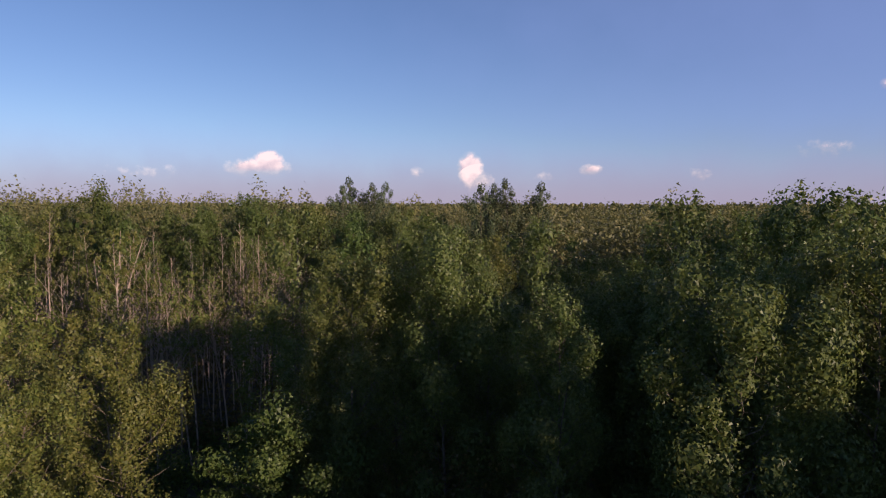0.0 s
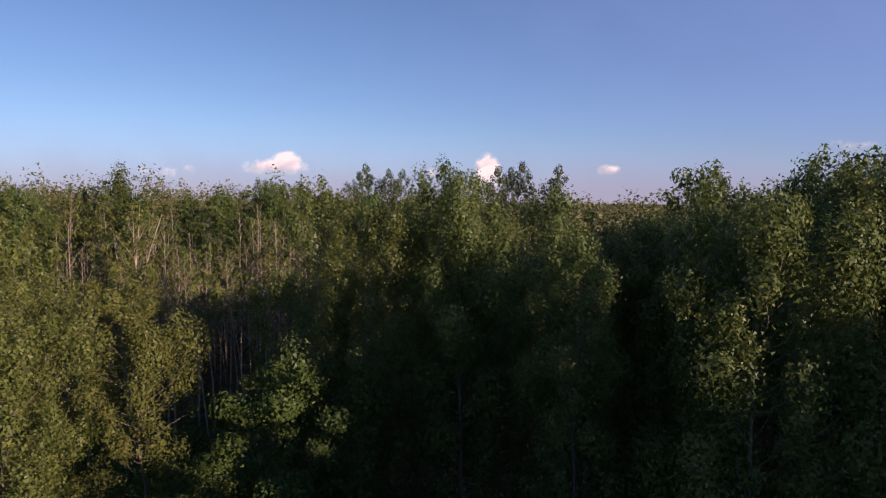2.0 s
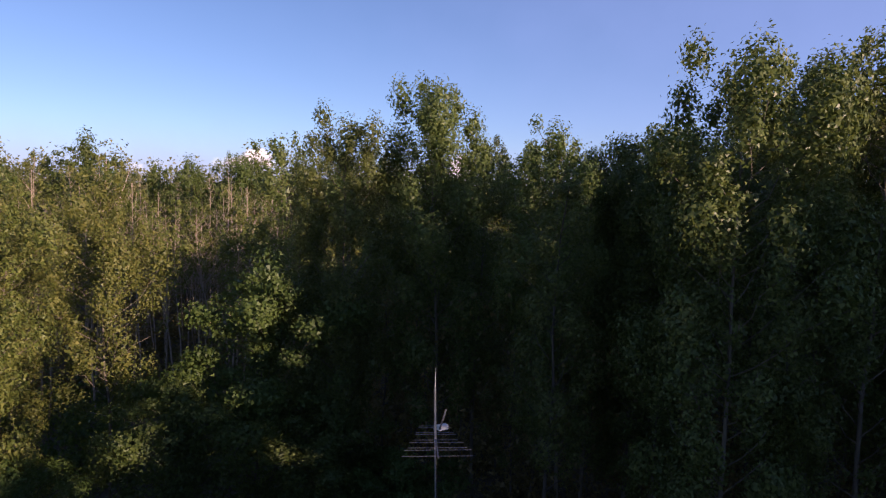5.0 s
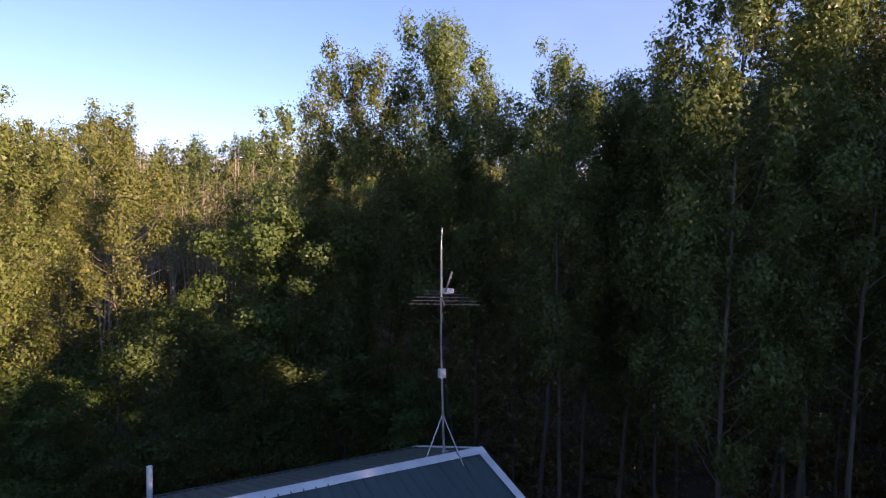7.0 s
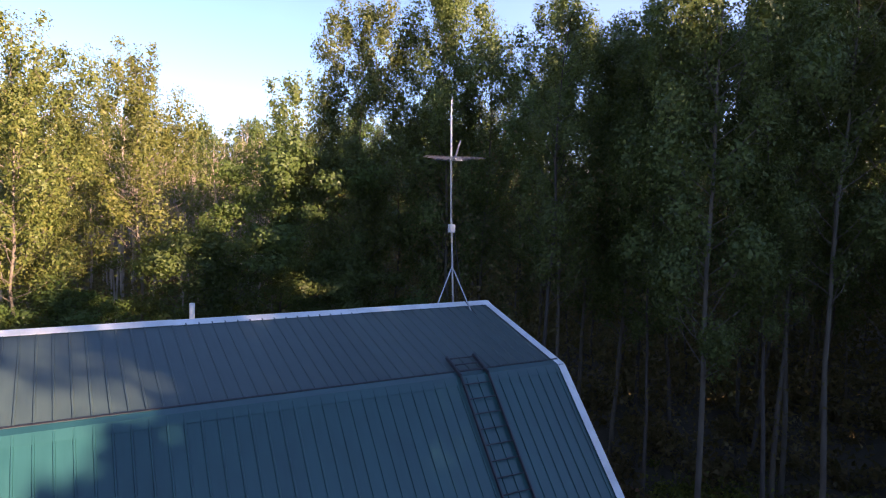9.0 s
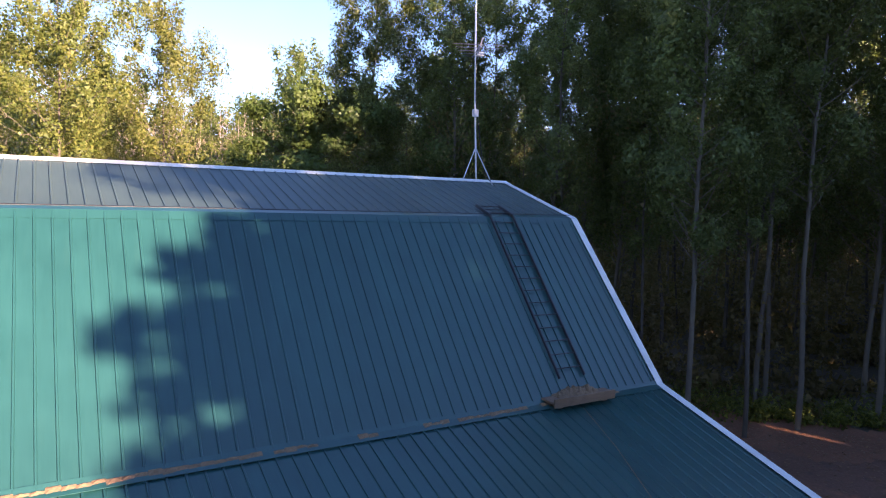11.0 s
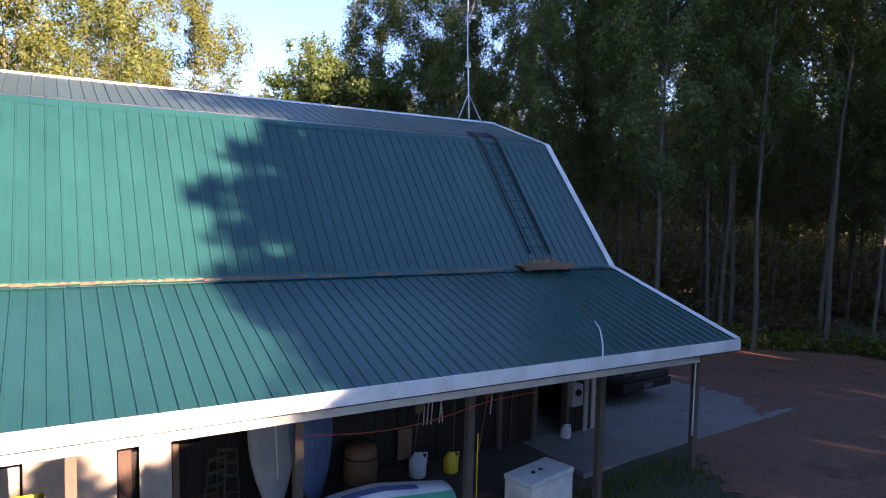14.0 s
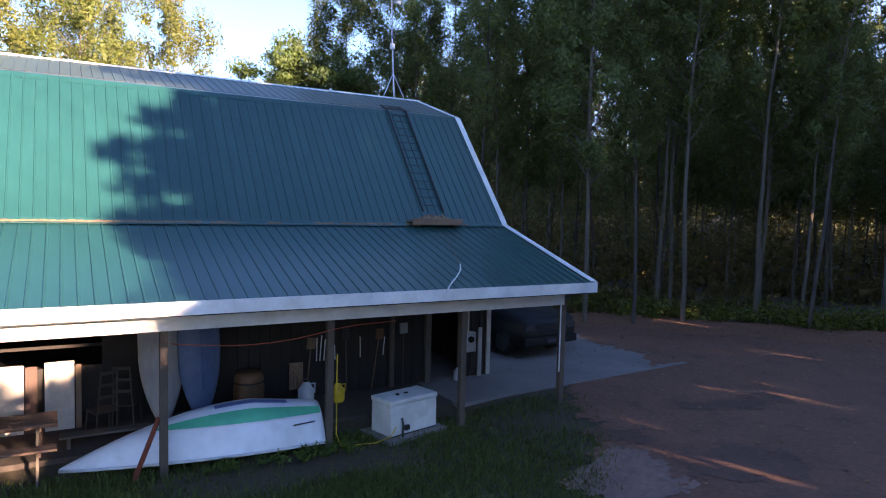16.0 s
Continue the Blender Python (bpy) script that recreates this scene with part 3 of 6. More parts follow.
ry, rz = RIDGE
cuts = [-20.0, -17.4, -13.9, -10.35, -6.81, -3.25, 0.03]
for k, (xa, xb) in enumerate(zip(cuts, cuts[1:])):
    j = 0.006 * (k % 2)
    strip([(ry - 0.17, rz - 0.030 + j), (ry - 0.02, rz + 0.036 + j), (ry + 0.02, rz + 0.036 + j), (ry + 0.17, rz - 0.030 + j)], xa, xb + 0.02, 0.008, M_TRIM, "ridge_cap", "white painted ridge cap")
for s in (1, -1):
    mir = lambda y: y if s > 0 else 2 * ry - y
    uy, uz = KNEE_UP
    strip([(mir(uy - 0.10), uz - 0.095), (mir(uy), uz + 0.034), (mir(uy + 0.16), uz + 0.086)], L0, 0.0, 0.0015, M_ROOF, "knee_flashing", lips=False)
    # the gap's shadow along the flashing's upper edge, drawn as a black strip
    strip([(mir(uy + 0.145), uz + 0.088), (mir(uy + 0.18), uz + 0.100), (mir(uy + 0.235), uz + 0.085)], L0, 0.0, 0.016, M_DARK, "closure_strip", "dark strip drawn as the gap shadow above the knee flashing")
    ly, lz = KNEE_LOW
    strip([(mir(ly - 0.14), lz - 0.012), (mir(ly - 0.005), lz + 0.034), (mir(ly + 0.045), lz + 0.092)], L0, 0.0, 0.006, M_ROOF, "valley_flashing")
    # rake boards on both gables
    for x in (L1, L0):
        for (ya, za), (yb, zb) in ((EAVE, KNEE_LOW), (KNEE_LOW, KNEE_UP), (KNEE_UP, RIDGE)):
            up = Vector((0, yb - ya, zb - za)).normalized()
            nr = Vector((0, -up.z, up.y))
            out = 0.02 if x == L1 else -0.02
            bm = bmesh.new()
            for lo, hi, xa, xb in ((-0.15, 0.034, x - 0.0, x + 2 * out), (0.026, 0.036, x - 0.13 if x == L1 else x, x if x == L1 else x + 0.13)):
                ring = [(Vector((xx, ya, za)) + nr * h, Vector((xx, yb, zb)) + nr * h) for xx in (min(xa, xb), max(xa, xb)) for h in (lo, hi)]
                vs = [[bm.verts.new((p.x, mir(p.y), p.z)) for p in pr] for pr in ring]
                for a, b in ((0, 1), (1, 3), (3, 2), (2, 0)):
                    bm.faces.new((vs[a][0], vs[b][0], vs[b][1], vs[a][1]))
                for e in (0, 1):
                    bm.faces.new([vs[q][e] for q in (0, 1, 3, 2)])
            part("rake_board", bm, M_TRIM, barn, "white painted rake board")
    # eave fascia and the beam on the porch posts
    fy = 0.0 if s > 0 else 2 * ry
    part("fascia_board", box(L0, fy - 0.03 * s, 2.68, 0.05, fy + 0.012 * s, 2.905, 0.006) if s > 0 else box(L0, fy - 0.012, 2.68, 0.05, fy + 0.03, 2.905, 0.006), M_TRIM, barn, "white painted fascia board")
    if s > 0:
        # a black strip stands in for the shadow line below the fascia
        part("drip_groove", box(L0, fy - 0.026, 2.662, 0.04, fy + 0.010, 2.679, 0.002), M_DARK, barn, "dark strip drawn as the shadow line under the fascia")
    py = 0.62 if s > 0 else 2 * ry - 0.62
    part("porch_beam", box(L0 + 0.05, py - 0.02, 2.33, -0.36, py + 0.02, 2.62, 0.006), M_TRIM, barn, "white painted porch beam")
    part("inner_beam", box(L0 + 0.05, py + 0.04 * s - 0.02, 2.36, -0.36, py + 0.04 * s + 0.02, 2.60, 0.004), M_WOOD_DARK, barn)
    for x in (-0.3, -3.02, -6.0, -8.95, -11.8, -14.7, -17.6):
        part("post", box(x - 0.065, mir(0.74) - 0.065, -0.30, x + 0.065, mir(0.74) + 0.065, 2.58, 0.008), M_WOOD_POST, barn, "weathered square porch post")
    for k in range(34):
        x = L0 + 0.15 + k * 0.6
        part("rafter", beam((x, mir(0.03), 2.80), (x, mir(3.5), 3.97), 0.04, 0.13, 0.0), M_WOOD_DARK, barn)


def siding(x0, y0, x1, y1, z0, heights):
    """Upright boards along a wall line, each with its own top height."""
    n = max(1, int(math.hypot(x1 - x0, y1 - y0) / 0.24))
    for k in range(n):
        bm = bmesh.new()
        a, b = (k + 0.03) / n, (k + 0.97) / n
        xa, ya, xb, yb = x0 + (x1 - x0) * a, y0 + (y1 - y0) * a, x0 + (x1 - x0) * b, y0 + (y1 - y0) * b
        nx, ny = (y1 - y0), -(x1 - x0)
        ll = math.hypot(nx, ny)
        t = 0.022 + 0.004 * (k % 3)
        nx, ny = nx / ll * t, ny / ll * t
        ta, tb = heights(xa, ya), heights(xb, yb)
        vs = [bm.verts.new(p) for p in ((xa, ya, z0), (xb, yb, z0), (xb, yb, tb), (xa, ya, ta), (xa + nx, ya + ny, z0), (xb + nx, yb + ny, z0), (xb + nx, yb + ny, tb), (xa + nx, ya + ny, ta))]
        for q in ((0, 1, 2, 3), (4, 7, 6, 5), (0, 4, 5, 1), (3, 2, 6, 7), (0, 3, 7, 4), (1, 5, 6, 2)):
            bm.faces.new([vs[i] for i in q])
        part("siding_board", bm, M_WOOD_DARK, barn)


def gable_top(x, y):
    y = y if y < ry else 2 * ry - y
    pts = (EAVE, KNEE_LOW, KNEE_UP, RIDGE)
    for (ya, za), (yb, zb) in zip(pts, pts[1:]):
        if y <= yb:
            return za + (zb - za) * (y - ya) / (yb - ya) - 0.08
    return rz - 0.08


DOOR = (-2.25, -1.25)                     # a doorway under the porch
DARK_BAND = (-14.2, -9.75)                    # a wall opening added to darken the band above the leaning sheets
siding(L0 + 0.4, 3.64, DARK_BAND[0], 3.64, 0.0, lambda x, y: 4.0)
siding(DARK_BAND[0], 3.64, DARK_BAND[1], 3.64, 0.0, lambda x, y: 1.16)
siding(DARK_BAND[0], 3.64, DARK_BAND[1], 3.64, 2.25, lambda x, y: 4.0)
siding(DARK_BAND[1], 3.64, DOOR[0], 3.64, 0.0, lambda x, y: 4.0)
siding(DOOR[1], 3.64, -0.45, 3.64, 0.0, lambda x, y: 4.0)
siding(DOOR[0], 3.64, DOOR[1], 3.64, 2.06, lambda x, y: 4.0)
for xa, xb, za, zb in ((L0 + 0.4, DARK_BAND[0], 0.0, 4.0), (DARK_BAND[0], DARK_BAND[1], 0.0, 1.16), (DARK_BAND[0], DARK_BAND[1], 2.25, 4.0), (DARK_BAND[1], DOOR[0], 0.0, 4.0)):
    part("wall_core", box(xa, 3.67, za, xb, 3.77, zb), M_WOOD_DARK, barn)
part("hatch_sill", box(DARK_BAND[0], 3.60, 1.165, DARK_BAND[1], 3.80, 1.20, 0.004), M_WOOD_DARK, barn)
part("hatch_rail", box(DARK_BAND[0], 3.70, 1.56, DARK_BAND[1], 3.74, 1.62, 0.004), M_WOOD_DARK, barn)
siding(-0.45, 3.64, -0.45, 2 * ry - 3.64, 0.0, gable_top)
part("rear_wall", box(L0 + 0.4, 2 * ry - 3.74, 0.0, -0.48, 2 * ry - 3.64, 4.0), M_WOOD_DARK, barn)
end_wall = bmesh.new()
ring = [(y, gable_top(0, y)) for y in (3.66, KNEE_UP[0], ry, 2 * ry - KNEE_UP[0], 2 * ry - 3.66)]
ring = [(3.66, 0.0)] + ring + [(2 * ry - 3.66, 0.0)]
for x in (L0 + 0.4, L0 + 0.5):
    end_wall.faces.new([end_wall.verts.new((x, y, z)) for y, z in ring])
bmesh.ops.bridge_loops(end_wall, edges=end_wall.edges[:])
part("end_wall", end_wall, M_WOOD_DARK, barn)
for x in DOOR:
    part("door_jamb", box(x - 0.045, 3.58, 0.03, x + 0.045, 3.80, 2.10, 0.004), M_WOOD_POST, barn, "pale wooden door jamb")
part("barn_floor", box(L0 + 0.45, 3.8, -0.08, -0.5, 2 * ry - 3.7, 0.03), M_CONCRETE, barn, "dusty concrete floor")
part("post_conduit", tube([(-0.385, 0.69, 0.75), (-0.385, 0.69, 2.33)], 0.016, 8), M_TRIM, barn, "thin white conduit on the corner post")
part("corner_board", box(-0.50, 3.56, 0.03, -0.38, 3.66, 4.0, 0.004), M_SHEET, barn, "cream painted corner board")

# ---- trees ----
def tubes_np(lines, sides):
    """Many tapered bars at once: lines is a list of (points n x 3, radii n)."""
    vs, fs, base = [], [], 0
    ang = np.arange(sides) * 2 * np.pi / sides
    for pts, rad in lines:
        n = len(pts)
        d = np.gradient(pts, axis=0)
        d /= np.linalg.norm(d, axis=1, keepdims=True) + 1e-9
        ref = np.where(np.abs(d[:, 2:3]) > 0.9, np.array([[1.0, 0, 0]]), np.array([[0, 0, 1.0]]))
        u = np.cross(d, ref)
        u /= np.linalg.norm(u, axis=1, keepdims=True) + 1e-9
        w = np.cross(d, u)
        ring = pts[:, None, :] + rad[:, None, None] * (np.cos(ang)[None, :, None] * u[:, None, :] + np.sin(ang)[None, :, None] * w[:, None, :])
        vs.append(ring.reshape(-1, 3))
        i, k = np.meshgrid(np.arange(n - 1), np.arange(sides), indexing="ij")
        a, b = base + i * sides + k, base + i * sides + (k + 1) % sides
        fs.append(np.stack((a, b, b + sides, a + sides), -1).reshape(-1, 4))
        base += n * sides
    return np.concatenate(vs), np.concatenate(fs)


def leaf_quads(rng, centres, size, droop=0.4, aspect=0.72, out=None):
    """A pointed leaf at each place; out: the ways that the leaves roughly face."""
    n = len(centres)
    up = rng.normal(size=(n, 3))
    if out is not None:
        up += out * 1.5
    up /= np.linalg.norm(up, axis=1, keepdims=True) + 1e-9
    d = np.cross(up, rng.normal(size=(n, 3)))
    d[:, 2] -= droop * 0.5
    d /= np.linalg.norm(d, axis=1, keepdims=True) + 1e-9
    s = np.cross(d, up)
    ln = size * rng.uniform(0.7, 1.3, (n, 1))
    a = centres + d * ln * 0.6
    b = centres - d * ln * 0.4 + s * ln * aspect * 0.5
    c = centres - d * ln * 0.4 - s * ln * aspect * 0.5
    v = np.stack((a, b, c), 1).reshape(-1, 3)
    return v, np.arange(3 * n).reshape(n, 3)


def make_tree(rng, height, crown_from, spread, limbs, leaves, leaf, form="aspen", girth=0.0048, lean=0.7, full_crown=False):
    """Points of trunk and limbs, and the leaves' places, of one tree."""
    k = 12
    t = np.linspace(0, 1, k)
    forked = form == "forked"
    form = "bare" if forked else form
    wob = np.cumsum(rng.normal(0, 0.10, (k, 2)), axis=0) * t[:, None] ** 0.5
    ln = rng.normal(0, lean, 2)
    trunk = np.stack((wob[:, 0] + ln[0] * t, wob[:, 1] + ln[1] * t, t * height * 0.97), -1)
    r0 = height * girth
    lines = [(trunk, r0 * (1 - 0.93 * t) + 0.008)]
    if forked:                                  # two leaders that part low down
        for side, to in ((1, 0.93), (-1, 0.86)):
            u = np.linspace(0, 1, 8)
            z = height * (0.52 + (to - 0.52) * u)
            lead = np.stack((side * height * 0.13 * u ** 0.8 + np.interp(z, trunk[:, 2], trunk[:, 0]), 0.3 * np.sin(3 * u) + np.interp(z, trunk[:, 2], trunk[:, 1]), z), -1)
            lines.append((lead, r0 * 0.62 * (1 - 0.85 * u) + 0.01))
    twig_lines, centres, clumps = [], [], []
    az = rng.uniform(0, 6.28)
    for i in range(limbs):
        f = (i + rng.uniform(0.2, 0.8)) / limbs
        h = crown_from + (0.985 - crown_from) * f
        az += 2.4 + rng.normal(0, 0.5)
        if form == "aspen":
            shape = math.sqrt(max(0.0, 1 - ((f - 0.45) / 0.60) ** 2)) if full_crown else math.sin(math.pi * min(1, (0.16 + 0.84 * f)) ** 0.85) ** 0.7 + 0.12
            prof = shape * rng.uniform(0.65, 1.15)
            rise = rng.uniform(0.5, 1.1)
        elif form == "maple":
            prof = (1 - (2 * f - 0.75) ** 2 * 0.55) * rng.uniform(0.75, 1.15)
            rise = rng.uniform(0.15, 0.8)
        else:
            prof = (1.15 - f) * rng.uniform(0.5, 1.2)
            rise = rng.uniform(0.7, 1.6)
        ll = max(0.25, spread * prof)
        p0 = np.array([np.interp(h, t, trunk[:, q]) for q in range(3)])
        m = 5
        s = np.linspace(0, 1, m)
        out = np.array((math.cos(az), math.sin(az)))
        pts = np.zeros((m, 3))
        pts[:, :2] = p0[:2] + out * (ll * s ** 0.9)[:, None] + rng.normal(0, 0.11 * ll, (m, 2)) * s[:, None]
        pts[:, 2] = p0[2] + ll * rise * s + 0.25 * ll * s * s
        rl = r0 * (1 - 0.9 * h) * 0.21 + 0.006
        lines.append((pts, rl * (1 - 0.8 * s) + 0.004))
        # side twigs with leaf clusters
        nt = max(2, int(ll * (3.0 if form != "bare" else 4.5)))
        for _ in range(nt):
            q = rng.uniform(0.25, 1.0)
            a = np.array([np.interp(q, s, pts[:, c]) for c in range(3)])
            d = rng.normal(size=3) * (1, 1, 0.6) + (out[0] * 0.7, out[1] * 0.7, 0.5)
            b = a + d / np.linalg.norm(d) * ll * rng.uniform(0.18, 0.42) * (1.2 - 0.5 * q)
            twig_lines.append((np.stack((a, (a + b) / 2 + rng.normal(0, 0.03, 3), b)), np.array((rl * 0.35 + 0.004, rl * 0.2 + 0.003, 0.003))))
            centres += [b, (a + 2 * b) / 3]
        centres.append(pts[-1])
        # a tuft of leaves at the limb's end and one half-way along it
        full, tall = {"aspen": (0.31, 1.5), "maple": (0.31, 0.52)}.get(form, (0.2, 1.2))
        full *= 1.06 if full_crown else 1.0
        for at, share in ((pts[-1], 1.0), (pts[3] * 0.6 + pts[2] * 0.4, 0.7)):
            if rng.uniform() > (0.62 + 0.33 * f if share == 1 else 0.55) + (0.06 if full_crown else 0.0):
                continue
            w = max(0.22, ll * full * share * rng.uniform(0.7, 1.25))
            clumps.append((at[0], at[1], at[2] + 0.25 * w, w, w * tall * rng.uniform(0.8, 1.2)))
    if form in ("aspen", "maple"):
        tipw = spread * (0.30 if full_crown else 0.26)
        clumps.append((*trunk[-1], tipw, tipw * 1.6))
        if full_crown:                          # leaves close about the stem
            for h in np.linspace(0.62, 0.95, 5):
                q = [np.interp(h, t, trunk[:, c]) for c in range(3)]
                cw = spread * 0.24
                clumps.append((q[0] + rng.normal(0, 0.15), q[1] + rng.normal(0, 0.15), q[2], cw, cw * 1.5))
    clumps = np.array(clumps)
    centres = np.array(centres)
    w = rng.gamma(1.1, 1.0, len(centres))
    pick = rng.choice(len(centres), leaves, p=w / w.sum()) if leaves else np.zeros(0, int)
    rad = (0.20 if form == "aspen" else 0.27 if form == "maple" else 0.22) * (spread / 2.4) ** 0.5
    off = rng.normal(0, rad, (len(pick), 3)) * (1, 1, 1.15 if form == "aspen" else 0.7)
    spots = centres[pick] + off
    size = np.ones((len(pick), 1))
    if len(pick):
        n = int(len(pick) * 0.84)
        area = clumps[:, 3] * clumps[:, 4] * rng.uniform(0.6, 1.4, len(clumps))
        c = clumps[rng.choice(len(clumps), n, p=area / area.sum())]
        d = rng.normal(size=(n, 3))
        d /= np.linalg.norm(d, axis=1, keepdims=True)
        d *= rng.uniform(0.5, 1.0, (n, 1)) ** 0.6 * np.where(rng.uniform(size=(n, 1)) < 0.17, 1.35, 1.0)
        off[:n] = d
        if full_crown:                          # broad sprays within, single leaves at the outside
            deep = rng.uniform(size=(n, 1)) < 0.22
            d *= np.where(deep, rng.uniform(0.25, 0.78, (n, 1)) / (np.linalg.norm(d, axis=1, keepdims=True) + 1e-6), np.minimum(1.0, 1.12 / (np.linalg.norm(d, axis=1, keepdims=True) + 1e-6)))
            size[:n] = np.where(deep, 1.6, 0.88)
        spots[:n] = c[:, :3] + d * c[:, [3, 3, 4]]
    axis = np.stack([np.interp(spots[:, 2], trunk[:, 2], trunk[:, q]) for q in (0, 1)], -1) if len(pick) else np.zeros((0, 2))
    facing = np.concatenate((spots[:, :2] - axis, np.full((len(pick), 1), 0.35)), 1)
    facing = 0.7 * facing / (np.linalg.norm(facing, axis=1, keepdims=True) + 1e-6) + 1.1 * off / (np.linalg.norm(off, axis=1, keepdims=True) + 1e-6)
    # bring the tip of the crown to the tree's full height
    tip = height / max(np.percentile(spots[:, 2], 99.7) if len(spots) else 0.0, max(p[:, 2].max() for p, _ in lines))
    for p, _ in lines + twig_lines:
        p[:, 2] *= tip
    spots = spots * (1, 1, tip)
    return lines, twig_lines, spots, facing, size


def tree_template(name, seed, height, crown_from, spread, limbs, leaves, leaf, form, bark, leafmat, label, category, group, m, twigs=True, girth=0.0048, lean=0.7, full_crown=False):
    rng = np.random.default_rng(seed)
    lines, twig_lines, spots, facing, size = make_tree(rng, height, crown_from, spread, limbs, leaves, leaf, form, girth, lean, full_crown)
    ob = thing(name, m, label, category, group)
    v, f = tubes_np(lines[:1], 8)
    v2, f2 = tubes_np(lines[1:], 5 if twigs else 4)
    vs, fs = [v, v2], [f, f2 + len(v)]
    if twigs:
        v3, f3 = tubes_np(twig_lines, 3)
        vs.append(v3)
        fs.append(f3 + len(v) + len(v2))
    part("trunk", arrays("trunk", np.concatenate(vs), np.concatenate(fs), bark, True), None, ob)
    if leaves:
        v, f = leaf_quads(rng, spots, leaf * size, out=facing)
        part("crown", arrays("crown", v, f, leafmat), None, ob)
    return ob


def set_at(x, y, scale=1.0, turn=0.0, tall=1.0):
    return Matrix.Translation((x, y, ground_height(x, y) - 0.05)) @ Matrix.Rotation(turn, 4, "Z") @ Matrix.Diagonal((scale, scale, scale * tall, 1))


ASPEN = "tall slender aspen with pale bark and small green leaves"
NEAR = {}
FOREST = "forest trees behind the barn"
# name: seed, height, crown start, spread, limbs, leaves, leaf size, form, bark, leaves' material, words
KINDS = {
    "aspen_full": (43, 20.0, 0.28, 2.2, 60, 46000, 0.108, "aspen", M_BARK, M_LEAF, ASPEN, "aspen_tree", True),
    "aspen_wide": (16, 20.0, 0.24, 3.1, 74, 42000, 0.12, "aspen", M_BARK, M_LEAF, ASPEN, "aspen_tree", True),
    "aspen_high": (12, 20.0, 0.36, 2.0, 44, 22000, 0.108, "aspen", M_BARK, M_LEAF, "aspen with a long bare pale trunk and a high crown", "aspen_tree", True),
    "aspen_thin": (13, 20.0, 0.42, 1.4, 32, 11000, 0.112, "aspen", M_BARK_DARK, M_LEAF, "thin sparse aspen with grey bark", "aspen_tree", True),
    "aspen_crest": (51, 20.0, 0.58, 2.5, 40, 20000, 0.12, "aspen", M_BARK_DARK, M_LEAF, "tall aspen with a bare trunk and a broad high crown", "aspen_tree", True),
    "aspen_gold": (14, 18.0, 0.40, 1.95, 42, 20000, 0.112, "aspen", M_BARK, M_LEAF_GOLD, "aspen with yellowing sunlit leaves and pale limbs", "aspen_tree", True),
    "maple": (15, 13.5, 0.22, 3.4, 44, 24000, 0.15, "maple", M_BARK_DARK, M_LEAF_MAPLE, "broad young maple with dense bright green leaves", "maple_tree", True),
    "maple_yard": (15, 13.5, 0.22, 3.4, 44, 21875, 0.160, "maple", M_BARK_DARK, M_LEAF_MAPLE, "broad shade-casting maple added out of view across the yard", "maple_tree", True),
    "aspen_inner": (17, 19.0, 0.38, 1.95, 32, 10500, 0.14, "aspen", M_BARK_DARK, M_LEAF, "tall aspen inside the wood with grey bark", "aspen_tree", False),
    "aspen_yard": (17, 19.0, 0.38, 1.95, 32, 10000, 0.145, "aspen", M_BARK_DARK, M_LEAF, "tall shade-casting aspen added out of view across the yard", "aspen_tree", False),
    "aspen_inner_pale": (18, 19.0, 0.30, 1.9, 32, 10500, 0.14, "aspen", M_BARK, M_LEAF, "tall aspen inside the wood with pale bark", "aspen_tree", False),
    "gold_inner": (19, 16.0, 0.26, 2.0, 36, 12500, 0.14, "aspen", M_BARK, M_LEAF_GOLD, "yellowing aspen inside the sunlit wood", "aspen_tree", False),
    "aspen_mid": (21, 19.0, 0.28, 2.7, 34, 4900, 0.225, "aspen", M_BARK, M_LEAF, ASPEN, "aspen_tree", False),
    "aspen_mid_gold": (22, 18.0, 0.28, 2.5, 34, 5000, 0.225, "aspen", M_BARK, M_LEAF_GOLD, "distant aspen with yellowing leaves", "aspen_tree", False),
    "maple_mid": (23, 17.0, 0.24, 3.4, 36, 5000, 0.235, "maple", M_BARK_DARK, M_LEAF_MAPLE, "round-crowned maple with bright green leaves", "maple_tree", False),
    "pine_mid": (24, 22.0, 0.35, 1.8, 40, 5800, 0.2, "aspen", M_BARK_DARK, M_NEEDLE, "dark blue-green pine above the other trees", "pine_tree", False),
    "maple_edge": (27, 16.0, 0.10, 3.4, 40, 3300, 0.62, "maple", M_BARK_DARK, M_LEAF_MAPLE, "dense leafy maple added out of view at the edge of the yard", "maple_tree", False),
    "bare_mid": (25, 17.0, 0.30, 2.2, 30, 0, 0.240, "bare", M_BARE, M_LEAF, "bare grey-brown tree with fine twigs", "bare_tree", True),
    "forked_bare": (28, 17.0, 0.48, 2.0, 16, 700, 0.240, "forked", M_BARE, M_LEAF, "pale dead tree forked into two bare leaders", "bare_tree", True),
    "brown_bare": (29, 17.0, 0.40, 2.4, 44, 500, 0.260, "bare", M_BARE, M_LEAF_GOLD, "bare brown tree with a dense crown of twigs", "bare_tree", True),
    "bare_leafy": (26, 17.0, 0.42, 2.0, 26, 840, 0.240, "bare", M_BARE, M_LEAF_GOLD, "nearly bare pale tree with a few leaves", "bare_tree", True),
}


OPEN_CROWNS = ("maple_edge", "maple_yard", "aspen_yard", "aspen_thin", "pine_mid", "bare_mid", "forked_bare", "brown_bare", "bare_leafy")


